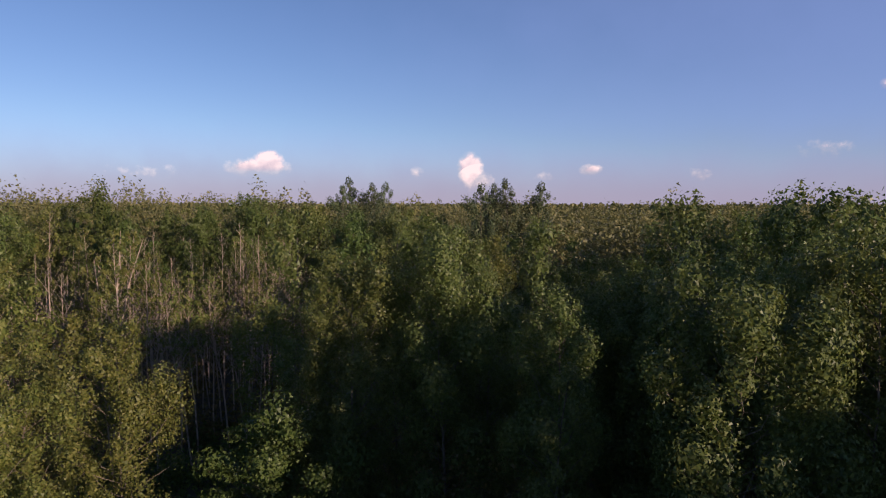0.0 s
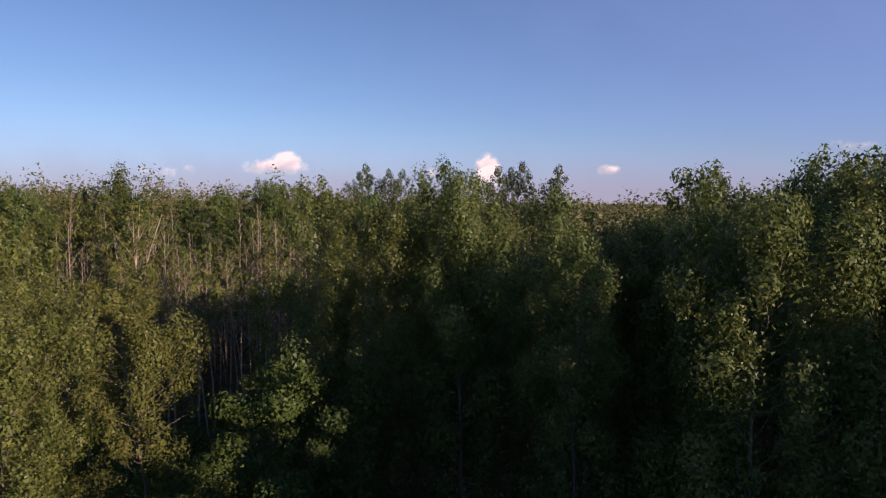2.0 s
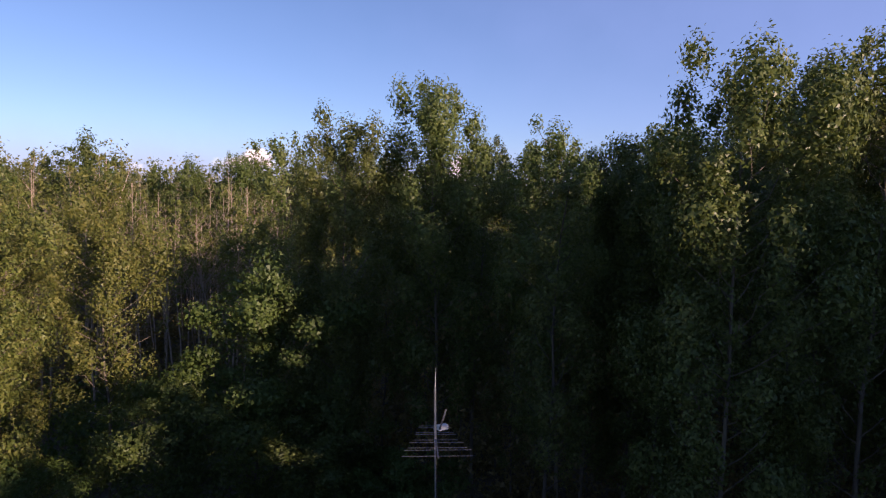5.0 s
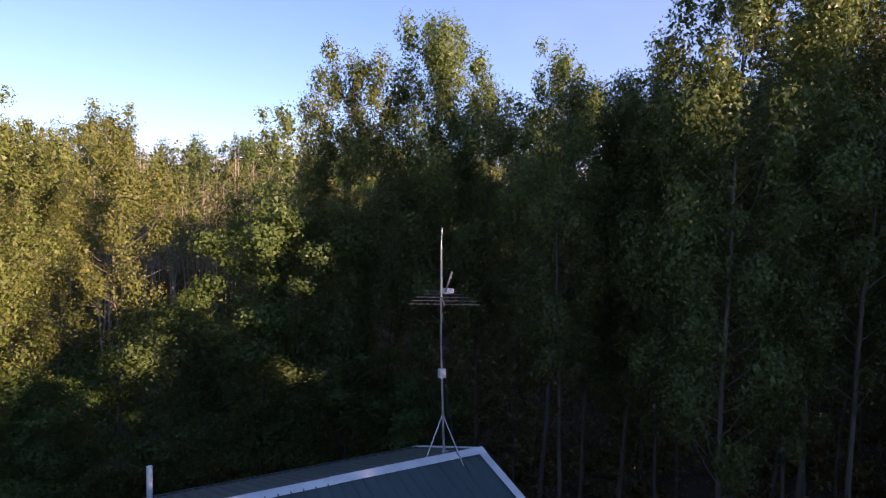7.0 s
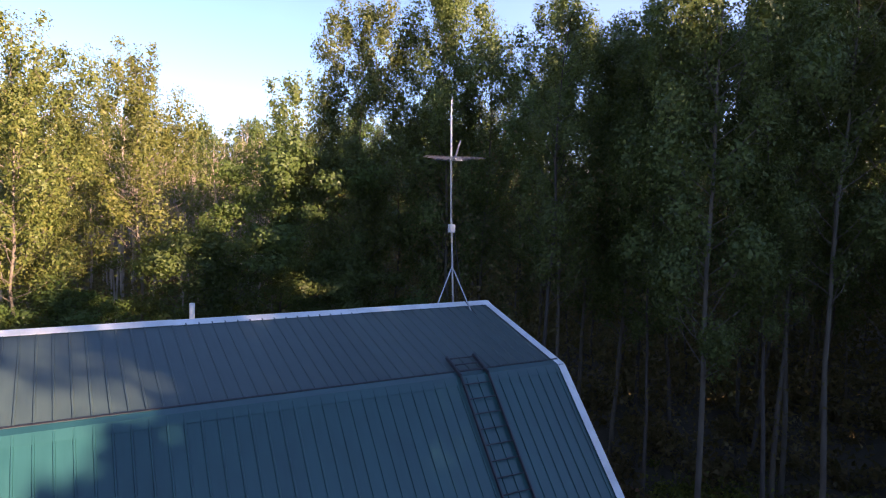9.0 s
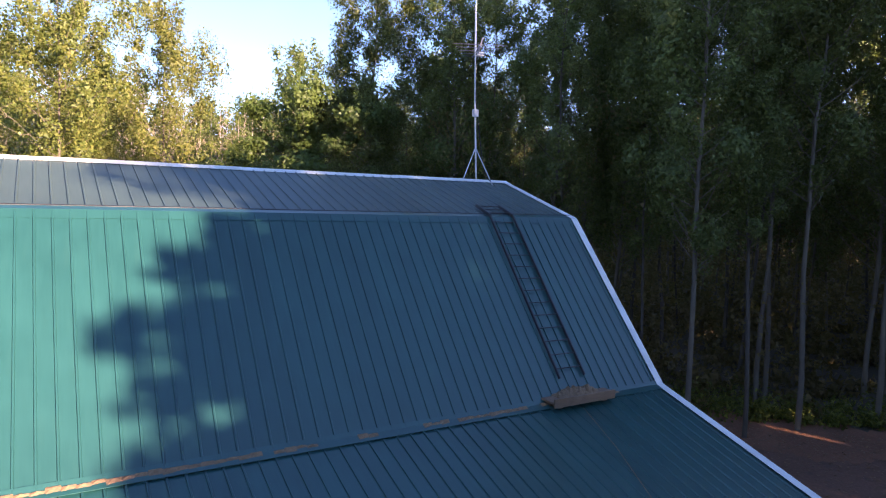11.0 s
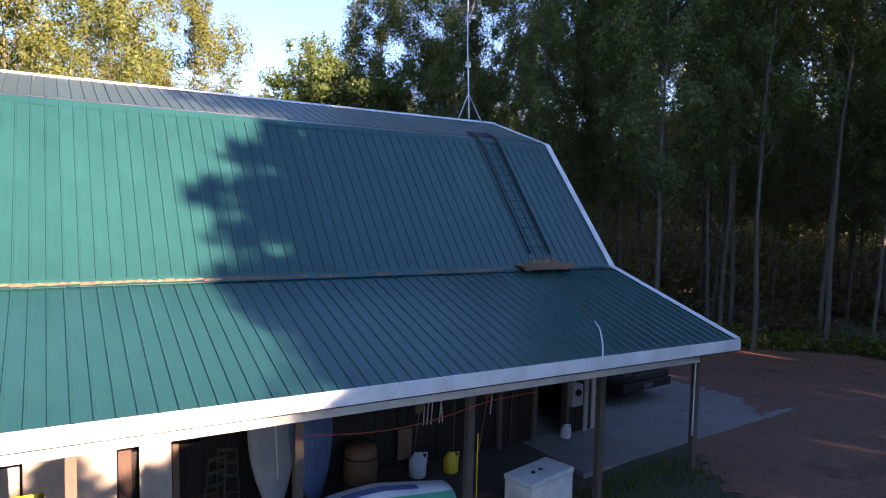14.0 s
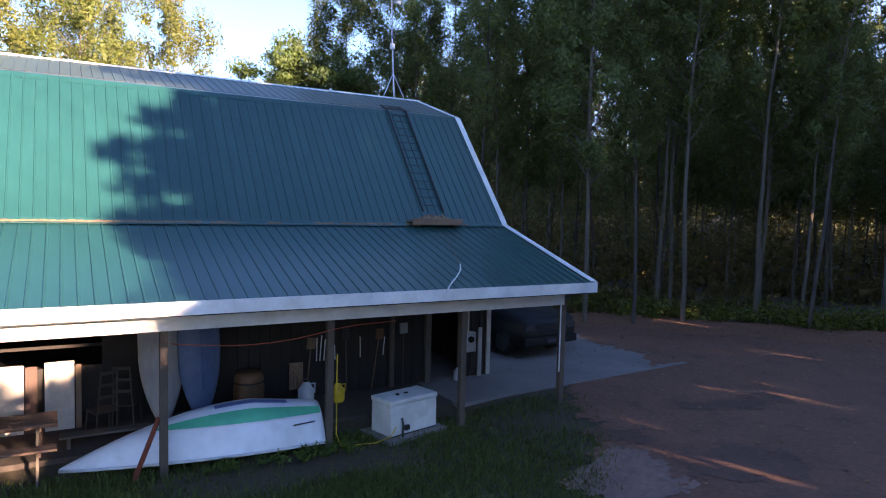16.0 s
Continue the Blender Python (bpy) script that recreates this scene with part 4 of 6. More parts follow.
def plant(kind, x, y, scale=1.0, turn=0.0, tall=1.0):
    m = set_at(x, y, scale, turn, tall)
    if kind in NEAR:
        first = NEAR[kind].scale                # copy_thing applies the first one's own scale as well
        return copy_thing(NEAR[kind], m @ Matrix.Diagonal((1 / first.x, 1 / first.y, 1 / first.z, 1)))
    a = KINDS[kind]
    NEAR[kind] = tree_template(a[11], a[0], a[1], a[2], a[3], a[4], a[5], a[6], a[7], a[8], a[9], a[10], a[11].split("_")[-1] if a[11] != "bare_tree" else "tree", FOREST, m, twigs=a[12], girth=0.0085 if kind == "forked_bare" else 0.0048, lean=0.15 if kind == "aspen_full" else 0.7, full_crown=kind not in OPEN_CROWNS)
    return NEAR[kind]


taken = []


def grow(kind, x, y, top, turn):
    taken.append((x, y))
    s = top / KINDS[kind][1]
    return plant(kind, x, y, s ** 0.6, turn, s ** 0.4)


# trees that stand out, at their own places
for kind, x, y, top, turn in (
        ("aspen_full", 7.3, 22.3, 20.9, 0.3), ("aspen_full", 3.2, 24.6, 19.4, 2.1), ("aspen_high", 9.4, 23.0, 18.6, 3.4), ("aspen_full", 11.2, 17.8, 18.3, 4.1), ("aspen_full", 7.8, 8.9, 19.8, 1.0),
        ("aspen_thin", 5.9, 14.2, 16.8, 4.0), ("aspen_high", 8.0, 15.5, 18.7, 5.2), ("aspen_full", 11.0, 15.6, 17.6, 2.9), ("aspen_high", 11.9, 7.5, 20.8, 3.3), ("aspen_high", 12.8, 9.7, 20.5, 0.9), ("aspen_crest", 14.4, 15.4, 18.8, 0.5), ("aspen_crest", 16.6, 13.0, 19.4, 2.5), ("aspen_crest", 15.6, 18.6, 19.0, 4.5), ("aspen_crest", 19.5, 15.8, 19.6, 1.2),
        ("aspen_high", 15.4, 6.6, 21.0, 2.2), ("aspen_high", 14.2, 10.2, 20.8, 4.2), ("aspen_thin", 9.5, 7.9, 14.0, 0.5), ("aspen_wide", 18.5, 8.6, 21.8, 5.7), ("aspen_high", 20.5, 4.0, 21.5, 1.5),
        ("maple", -0.5, 24.3, 13.6, 0.4), ("aspen_gold", -5.4, 27.6, 16.8, 1.7), ("aspen_gold", -9.6, 23.2, 16.4, 4.4), ("aspen_gold", -13.6, 21.0, 16.2, 0.7), ("aspen_gold", -8.6, 31.0, 16.2, 3.0),
        ("maple", 2.4, 21.4, 8.6, 3.1), ("maple", -3.6, 23.0, 9.6, 5.0), ("maple", 3.4, 18.2, 7.0, 1.3), ("maple", -8.2, 22.0, 7.5, 2.2),
        ("pine_mid", 33.0, 97.0, 25.6, 0.0), ("pine_mid", 36.0, 93.0, 24.6, 0.9), ("pine_mid", 39.5, 98.0, 24.8, 2.9), ("pine_mid", 30.5, 92.0, 24.0, 1.9), ("pine_mid", 42.0, 65.5, 24.4, 1.0), ("pine_mid", 38.6, 66.5, 23.8, 2.0),
        ("pine_mid", 45.5, 65.0, 24.0, 3.0), ("pine_mid", 41.0, 70.0, 24.0, 4.0), ("aspen_mid", 9.6, 51.2, 21.3, 0.0), ("forked_bare", -3.4, 59.6, 19.4, 0.6), ("brown_bare", 11.5, 68.0, 18.0, 0.2), ("brown_bare", 10.2, 70.5, 17.0, 2.2), ("maple_mid", -2.2, 91.9, 24.4, 0.6), ("maple_mid", 8.1, 88.6, 21.5, 1.6),
        ("aspen_mid", 17.5, 100.0, 23.0, 2.6), ("aspen_mid", 33.0, 30.0, 22.3, 0.4), ("maple_mid", 36.0, 27.0, 22.3, 1.4), ("aspen_mid", 34.0, 22.5, 22.7, 2.4), ("aspen_mid", 30.5, 19.0, 22.2, 3.4), ("maple_mid", 33.0, 15.5, 23.2, 4.4),
        ("pine_mid", 37.0, 17.0, 24.2, 5.4), ("aspen_mid", 27.5, 26.0, 20.8, 6.0), ("aspen_mid_gold", -11.0, 47.0, 17.5, 0.2), ("aspen_mid_gold", -13.5, 52.0, 18.5, 1.2), ("aspen_mid_gold", -7.5, 50.0, 14.0, 2.2), ("bare_leafy", -4.5, 52.0, 15.0, 3.2)):
    grow(kind, x, y, top, turn)

# the woods: a seeded scatter that keeps its distance from the trees above and from the barn
wood_rng = random.Random(4)


def in_woods(x, y):
    if x > 3.5:
        return x + 0.94 * y > 17.5 and (y > 10.5 or x > 8)
    if x < 0.2 * y and 31 < y < 56:        # a gap with low growth before the bare trees
        return False
    return y > 21.5 + (3 if x > -4 else 0)


def spaced(x, y, gap):
    return all((x - a) ** 2 + (y - b) ** 2 > gap * gap for a, b in taken)


def scatter(n, r0, r1, a0, a1, gap, choose):
    done = tries = 0
    while done < n and tries < n * 40:
        tries += 1
        r = math.sqrt(wood_rng.uniform(r0 * r0, r1 * r1))
        a = radians(wood_rng.uniform(a0, a1))
        x, y = -9 + r * math.sin(a), -4 + r * math.cos(a)
        if in_woods(x, y) and spaced(x, y, gap):
            kind, top = choose(x, y)
            grow(kind, x, y, top, wood_rng.uniform(0, 6.28))
            done += 1


def near_kind(x, y):
    if x < 1:
        low = 0.55 if -8.6 < x < -3.8 and y < 27.4 else 1.0       # low growth before the tall yellowing aspens
        return wood_rng.choices(("gold_inner", "maple_mid", "bare_leafy"), (5, 2, 1))[0], wood_rng.uniform(9, 13.0) * low
    if 33 < math.degrees(math.atan2(x + 10, y + 11)) < 46:
        return "aspen_thin", wood_rng.uniform(12.0, 16.0)
    return wood_rng.choices(("aspen_inner", "aspen_inner_pale", "aspen_thin"), (4, 4, 3))[0], wood_rng.uniform(11.0, 15.5)


def far_kind(x, y):
    away = math.degrees(math.atan2(x + 10, y + 11))
    if 32 < away < 47 and x * x + y * y > 45 ** 2:      # lower growth, where the sky shows between the trunks
        return wood_rng.choices(("aspen_mid", "maple_mid"), (2, 1))[0], wood_rng.uniform(10.5, 14.5)
    if x < 0.22 * y - 2 and 52 < y < 84:
        return wood_rng.choices(("bare_mid", "bare_leafy", "aspen_mid_gold", "maple_mid"), (6, 4, 0, 1))[0], wood_rng.uniform(13, 18)
    if x < 0.3 * y:
        return wood_rng.choices(("aspen_mid_gold", "aspen_mid", "maple_mid", "bare_leafy"), (4, 3, 3, 2))[0], wood_rng.uniform(13.5, 16.8) + 5.6 * (y > 84)
    return wood_rng.choices(("aspen_mid", "maple_mid", "aspen_mid_gold", "pine_mid"), (6, 3, 1, 1))[0], wood_rng.uniform(15.5, 21.3)


scatter(34, 18, 44, -14, 78, 2.3, near_kind)
for k in range(46):                       # the stand of bare trunks
    x, y = wood_rng.uniform(-8, 17), wood_rng.uniform(56, 84)
    if x < 0.25 * y - 1 and spaced(x, y, 1.6):
        grow(("bare_mid", "bare_mid", "bare_leafy")[k % 3], x, y, wood_rng.uniform(15, 19.5), k * 1.1)
scatter(34, 32, 64, 50, 80, 2.6, lambda x, y: (wood_rng.choice(("aspen_mid", "maple_mid")), wood_rng.uniform(12, 17)))
scatter(135, 40, 112, -10, 76, 4.2, far_kind)


bare_rng = random.Random(77)                # more leafless trees among them
for k in range(90):
    x, y = bare_rng.uniform(-17, 17), bare_rng.uniform(50, 82)
    if x < 0.25 * y - 1 and spaced(x, y, 1.3):
        grow(("brown_bare", "bare_mid", "brown_bare", "bare_leafy")[k % 4], x, y, bare_rng.uniform(13.5, 18.0), k * 1.7)


def canopy(seed, n, r0, r1, per, size, height, deep=4.0):
    """Crowns of the woods far off: leaf masses on a slender stem each."""
    rng = np.random.default_rng(seed)
    r = np.sqrt(rng.uniform(r0 * r0, r1 * r1, n))
    a = np.radians(rng.uniform(-16, 80, n))
    x, y = -9 + r * np.sin(a), -4 + r * np.cos(a)
    top = height + rng.normal(0, 1.9, n) + 1.2 * np.sin(x * 0.013) * np.cos(y * 0.017) + 2.8 * np.clip((0.66 - a) / 0.45, 0, 1) * (r < 260)
    wide = rng.uniform(2.2, 4.2, n)
    d = rng.normal(size=(n, per, 3))
    d /= np.linalg.norm(d, axis=2, keepdims=True)
    d *= rng.uniform(0.55, 1.05, (n, per, 1))
    c = np.stack((x, y, top - deep), -1)[:, None, :] + d * np.stack((wide, wide, np.full(n, deep)), -1)[:, None, :]
    return leaf_quads(rng, c.reshape(-1, 3), size, 0.2, 0.9, d.reshape(-1, 3))


v1, f1 = canopy(31, 850, 105, 230, 520, 0.50, 19.6, 9.6)
v2, f2 = canopy(32, 1500, 220, 600, 130, 1.15, 18.4, 7.0)
v3, f3 = canopy(33, 1800, 580, 2200, 26, 4.5, 18.5, 6.0)
tagged(part("far_woods", arrays("far_woods", np.concatenate((v1, v2, v3)), np.concatenate((f1, f2 + len(v1), f3 + len(v1) + len(v2))), M_FAR), None, None),
       "green woodland canopy stretching to the horizon", "woods", kind="stuff")

# trees added out of view behind the camera, to shade the barn's far half and the lower woods from the evening sun
SHADE = "trees on the other side of the yard"
for kind, x, y, top, turn in (
        ("maple_yard", 3.7, -19.0, 16.0, 0.2), ("maple_edge", 1.6, -20.2, 13.0, 2.0), ("maple_edge", 1.5, -20.0, 13.4, 5.0), ("maple_yard", 0.9, -19.5, 10.0, 2.6), ("maple_edge", 1.1, -17.8, 8.8, 3.8), ("maple_edge", 5.0, -20.5, 16.5, 5.3), ("maple_edge", 2.9, -20.5, 13.2, 0.8), ("maple_edge", -1.0, -19.2, 6.0, 1.8), ("maple_edge", 0.4, -19.4, 8.6, 2.4), ("maple_edge", -1.3, -18.6, 8.5, 3.3), ("maple_edge", -4.2, -17.2, 5.1, 0.6), ("maple_edge", -2.5, -17.3, 5.7, 4.2), ("maple_edge", 2.7, -21.5, 15.5, 1.6), ("maple_edge", 0.7, -22.0, 11.6, 4.6), ("aspen_yard", 6.4, -19.5, 20.0, 1.1), ("maple_edge", 5.6, -22.0, 15.5, 2.2),
        ("maple_edge", 16.9, -21.0, 21.6, 0.4), ("maple_edge", 18.9, -19.4, 22.0, 2.7), ("aspen_full", 20.0, -20.0, 24.4, 0.6), ("aspen_full", 17.7, -20.8, 22.8, 2.4), ("aspen_full", 22.6, -20.2, 24.4, 3.9), ("aspen_full", 15.6, -19.2, 21.4, 5.1), ("maple_edge", 9.2, -18.5, 15.5, 2.0), ("maple_edge", 12.2, -18.6, 19.5, 2.9), ("maple_edge", 14.6, -17.6, 21.7, 0.7), ("aspen_yard", 15.0, -19.6, 18.5, 4.0), ("aspen_yard", 13.6, -20.4, 17.0, 1.0), ("maple_edge", 8.0, -22.8, 15.5, 5.1), ("maple_edge", 11.0, -24.0, 19.0, 3.1),
        ("maple_edge", -1.9, -16.8, 5.6, 0.9), ("maple_edge", 0.6, -16.4, 6.5, 5.9), ("maple_edge", -3.4, -18.5, 5.6, 2.9), ("maple_edge", -5.0, -19.3, 6.5, 4.9)):
    grow(kind, x, y, top, turn)["group"] = SHADE
for k in range(46):
    x = 16.4 + 1.9 * k + wood_rng.uniform(-0.6, 0.6)
    grow("maple_edge" if k > 1 else "aspen_yard", x, -18.0 - 4.2 * (k % 2) - wood_rng.uniform(0, 2.0), wood_rng.uniform(20.8, 23.2), k * 1.3)["group"] = SHADE
# the woods on the other sides of the clearing
for k in range(26):
    a = radians(150 + 150 * k / 25)
    r = 66 + 9 * (k % 3) + wood_rng.uniform(-2, 2)
    grow("maple_edge", -8 + r * math.sin(a), r * math.cos(a), wood_rng.uniform(12, 14.5), k * 2.1)["group"] = SHADE
for k in range(9):
    grow("maple_edge", -27 - 4 * (k % 2) - wood_rng.uniform(0, 3), -26 + 6.5 * k, wood_rng.uniform(14, 18), k * 1.7)["group"] = SHADE

# undergrowth along the forest edge and among the trunks
def undergrowth(seed, n, place, per, size, material, name, label):
    rng = np.random.default_rng(seed)
    spots = []
    while len(spots) < n:
        x, y, h = place(rng)
        spots.append((x, y, ground_height(x, y), h))
    s = np.array(spots)
    d = rng.normal(size=(n, per, 3)) * 0.5
    c = s[:, None, :3] + d * s[:, None, 3:4] * (0.8, 0.8, 0.5)
    c[:, :, 2] = s[:, None, 2] + np.abs(c[:, :, 2] - s[:, None, 2]) * 1.6 + 0.05
    v, f = leaf_quads(rng, c.reshape(-1, 3), size, 0.0, 0.7)
    tagged(part(name, arrays(name, v, f, material), None, None), label, "undergrowth", kind="stuff")


def edge_place(rng):
    k = rng.uniform(0, 1)
    x = 8.0 + 10 * k + rng.normal(0, 0.5)
    y = 9.6 - 9.6 * k + abs(rng.normal(0, 1.6))
    return x + 1.3, y + 1.3, rng.uniform(0.3, 1.05)


def wood_place(rng):
    while True:
        x, y = rng.uniform(-16, 34), rng.uniform(8, 46)
        if in_woods(x, y):
            return x, y, rng.uniform(0.5, 1.7)


def yard_place(rng):
    return rng.uniform(1, 62), rng.uniform(-25, -16.5), rng.uniform(3.0, 5.5)


def deep_place(rng):
    while True:
        r, a = math.sqrt(rng.uniform(1400, 18000)), radians(rng.uniform(-12, 80))
        x, y = -9 + r * math.sin(a), -4 + r * math.cos(a)
        if in_woods(x, y):
            return x, y, rng.uniform(1.5, 4.5)


# unseen shrubs, added to keep low sun streaks off the drive
undergrowth(44, 540, yard_place, 60, 0.46, M_SHRUB, "yard_shrubs", "tall leafy shrubs added out of view to block the low sun")
undergrowth(45, 1300, deep_place, 60, 0.50, M_DIM, "deep_undergrowth", "dense thicket deep in the wood")
undergrowth(41, 105, edge_place, 110, 0.14, M_EDGE, "edge_shrubs", "low leafy shrubs at the forest edge")
undergrowth(42, 420, wood_place, 90, 0.26, M_DIM, "forest_undergrowth", "dark leafy saplings among the trunks")


def clearing_place(rng):
    y = rng.uniform(27, 60)
    return rng.uniform(-22, 0.22 * y), y, rng.uniform(0.9, 2.6)


undergrowth(47, 520, clearing_place, 70, 0.30, M_SHRUB, "clearing_thicket", "low leafy thicket before the bare trees")


def under_canopy(seed, n, per, size):
    """Sprays of leaves on thin saplings and low boughs between the trunks."""
    rng = np.random.default_rng(seed)
    c = []
    while len(c) < n:
        x, y, h = wood_place(rng)
        if x > 2:
            c.append((x, y, rng.uniform(2.0, 12.0)))
    c = np.array(c)[:, None, :] + rng.normal(size=(n, per, 3)) * (0.65, 0.65, 0.5)
    v, f = leaf_quads(rng, c.reshape(-1, 3), size)
    tagged(part("low_boughs", arrays("low_boughs", v, f, M_DIM), None, None), "dim leaf sprays of saplings between the trunks", "undergrowth", kind="stuff")


under_canopy(43, 760, 70, 0.15)


def lawn(seed, n):
    rng = np.random.default_rng(seed)
    x, y = np.clip(-9 - np.abs(rng.normal(0, 7, n * 2)) + rng.uniform(0, 9.8, n * 2), -40, 0.8), 1.3 - np.abs(rng.normal(0, 6.5, n * 2))
    edge = np.where(y > -1.3, -0.9 + (y + 1.3) * 0.52, np.where(y > -3.6, -3.4 + (y + 3.6) * 1.08, -3.4 + (y + 3.6) * 0.7))
    patch = np.sin(x * 1.3 + 2 * np.sin(y * 0.9)) + np.sin(y * 1.7 + x * 0.4) + rng.normal(0, 0.8, n * 2)
    worn = np.exp(-((x + 7.2) / 2.6) ** 4 - ((y + 0.05 + 0.12 * np.sin(x * 2.3)) / 0.75) ** 4)      # bare trodden soil before the boat
    keep = (x < edge + 0.28 + rng.normal(0, 0.30, n * 2)) & (patch > -0.9) & (rng.uniform(size=n * 2) > worn * 0.95)
    x, y = x[keep][:n], y[keep][:n]
    n = len(x)
    z = np.array([ground_height(a, b) for a, b in zip(x, y)]) - 0.01
    h = rng.uniform(0.05, 0.16, n)
    a = rng.uniform(0, 6.28, n)
    wx, wy = np.cos(a) * 0.012, np.sin(a) * 0.012
    lx, ly = rng.normal(0, 0.05, n), rng.normal(0, 0.05, n)
    v = np.stack((np.stack((x - wx, y - wy, z), -1), np.stack((x + wx, y + wy, z), -1), np.stack((x + lx, y + ly, z + h), -1)), 1).reshape(-1, 3)
    return arrays("lawn_grass", v, np.arange(3 * n).reshape(n, 3), M_GRASS)


tagged(part("lawn_grass", lawn(51, 90000), None, None), "shaded patchy lawn grass in front of the porch", "grass", kind="stuff")


def fallen_leaves(seed, n):
    """Rusty leaves on the drive, thickest towards the forest edge."""
    rng = np.random.default_rng(seed)
    x, y = rng.uniform(-3.5, 20, n), rng.uniform(-9, 10, n)
    keep = (rng.uniform(size=n) < np.exp((x + 0.94 * y - 16.5) / 4.0) + 0.05) & (x + 0.94 * y < 19) & ((x > 0.3) | (y < -1.5)) & ~((y > 6) & (x < 6))
    x, y = x[keep], y[keep]
    c = np.stack((x, y, np.where((x < 5.9) & (y > 1.5 + 0.075 * (x + 2.6)), 0.036, 0.030)), -1)
    v, f = leaf_quads(rng, c, 0.10, 0.0, 0.7, np.tile((0.0, 0.0, 3.0), (len(c), 1)))
    v[:, 2] = np.maximum(v[:, 2], 0.029)
    return arrays("fallen_leaves", v, f, M_FALLEN)


tagged(part("fallen_leaves", fallen_leaves(61, 16000), None, None), "rusty fallen leaves scattered on the gravel drive", "leaves", kind="stuff")


def weeds_place(rng):
    return rng.uniform(-8.4, -5.6), 0.45 + rng.normal(0, 0.16), rng.uniform(0.10, 0.26)


undergrowth(46, 26, weeds_place, 40, 0.07, M_SHRUB, "boat_weeds", "small green weeds growing along the boat")

# ---- on the roof ----
def on_slope(x, s, low, high, lift=0.0):
    """A place on a roof slope, s metres up from its lower edge, lifted off it."""
    (y0, z0), (y1, z1) = low, high
    d = math.hypot(y1 - y0, z1 - z0)
    uy, uz = (y1 - y0) / d, (z1 - z0) / d
    return Vector((x, y0 + uy * s - uz * lift, z0 + uz * s + uy * lift))


steep = math.hypot(KNEE_UP[0] - KNEE_LOW[0], KNEE_UP[1] - KNEE_LOW[1])
ladder = thing("ladder", pose(-2.1, 3.8, 4.4), "dark ladder lying on the steep roof, hooked over the knee", "ladder")
lad_inv = ladder.matrix_basis.inverted()
for x0, x1 in ((-2.43, -2.39), (-1.83, -1.80)):
    a, b = on_slope(x0, 0.42, KNEE_LOW, KNEE_UP, 0.055), on_slope(x1, steep + 0.02, KNEE_LOW, KNEE_UP, 0.07)
    part("rail", beam(lad_inv @ a, lad_inv @ b, 0.028, 0.055, 0.004), M_LADDER, ladder)
    c = on_slope(x1 + 0.06, 0.62, KNEE_UP, RIDGE, 0.07)
    part("hook_rail", beam(lad_inv @ b, lad_inv @ c, 0.035, 0.07, 0.005), M_LADDER, ladder)
for k in range(13):
    s = 0.6 + k * 0.28
    part("rung", tube([lad_inv @ on_slope(-2.42, s, KNEE_LOW, KNEE_UP, 0.08), lad_inv @ on_slope(-1.82, s, KNEE_LOW, KNEE_UP, 0.06)], 0.011, 6), M_LADDER, ladder)
for k in range(3):
    s = 0.1 + k * 0.22
    part("rung", tube([lad_inv @ on_slope(-2.37, s, KNEE_UP, RIDGE, 0.08), lad_inv @ on_slope(-1.75, s, KNEE_UP, RIDGE, 0.08)], 0.014, 6), M_LADDER, ladder)

tray = thing("plank_tray", pose(-2.25, 3.46, 4.10), "bare wooden plank tray wedged in the roof valley", "plank")
part("base_plank", box(-0.74, -0.17, 0.035, 0.74, 0.13, 0.075, 0.006), M_PLANK, tray)
part("front_plank", box(-0.72, -0.205, -0.03, 0.70, -0.172, 0.125, 0.006), M_PLANK, tray)
for x in (-0.55, 0.5):
    part("block", box(x - 0.05, -0.16, -0.06, x + 0.05, 0.1, 0.033, 0.004), M_PLANK, tray)


def heap(x0, x1, y0, y1, h, seed, n=26, k=7):
    bm = bmesh.new()
    g = [[bm.verts.new((x0 + (x1 - x0) * i / n, y0 + (y1 - y0) * j / k,
                        h * math.sin(math.pi * j / k) * abs(math.sin(math.pi * i / n)) ** 0.4 * (0.6 + 0.8 * noise.noise(Vector((i * 0.7, j * 0.8, seed)))))) for j in range(k + 1)] for i in range(n + 1)]
    for i in range(n):
        for j in range(k):
            bm.faces.new((g[i][j], g[i + 1][j], g[i + 1][j + 1], g[i][j + 1]))
    return bm


solo("needle_heap", heap(-0.50, 0.46, -0.15, 0.20, 0.19, 3.0), M_DEBRIS, "heap of dry needles and bark on the plank tray", "debris", m=pose(-2.25, 3.46, 4.177))
valley = bmesh.new()
rv = random.Random(9)
for k in range(120):
    x = -19.8 + k * 0.155
    if rv.random() < (0.10 if x < -8 else 0.45):
        continue
    w, yy = rv.uniform(0.02, 0.055), 3.50 + rv.uniform(-0.015, 0.015)
    zz = 4.083 - (3.53 - yy) * 0.34
    vs = [valley.verts.new(p) for p in ((x, yy - w, zz - w * 0.33), (x + 0.16, yy - w * rv.uniform(0.6, 1.1), zz - w * 0.33), (x + 0.16, yy + w * 0.6, zz + w * 0.5), (x, yy + w * 0.6, zz + w * 0.5),
                                        (x + 0.08, yy, zz + 0.03))]
    for q in ((0, 1, 4), (1, 2, 4), (2, 3, 4), (3, 0, 4)):
        valley.faces.new([vs[i] for i in q])
solo("needle_litter", valley, M_DEBRIS, "dry tan needles caught along the roof valley", "debris", kind="stuff")

vent = thing("vent_pipe", pose(-6.08, 11.0, 7.40), "white plastic vent pipe behind the ridge", "pipe")
part("pipe", tube([(0, 0, -0.05), (0, 0, 0.68)], 0.055, 12), M_TRIM, vent)
part("collar", tube([(0, 0, -0.02), (0, 0, 0.07)], [0.12, 0.062], 12), M_DARK, vent)

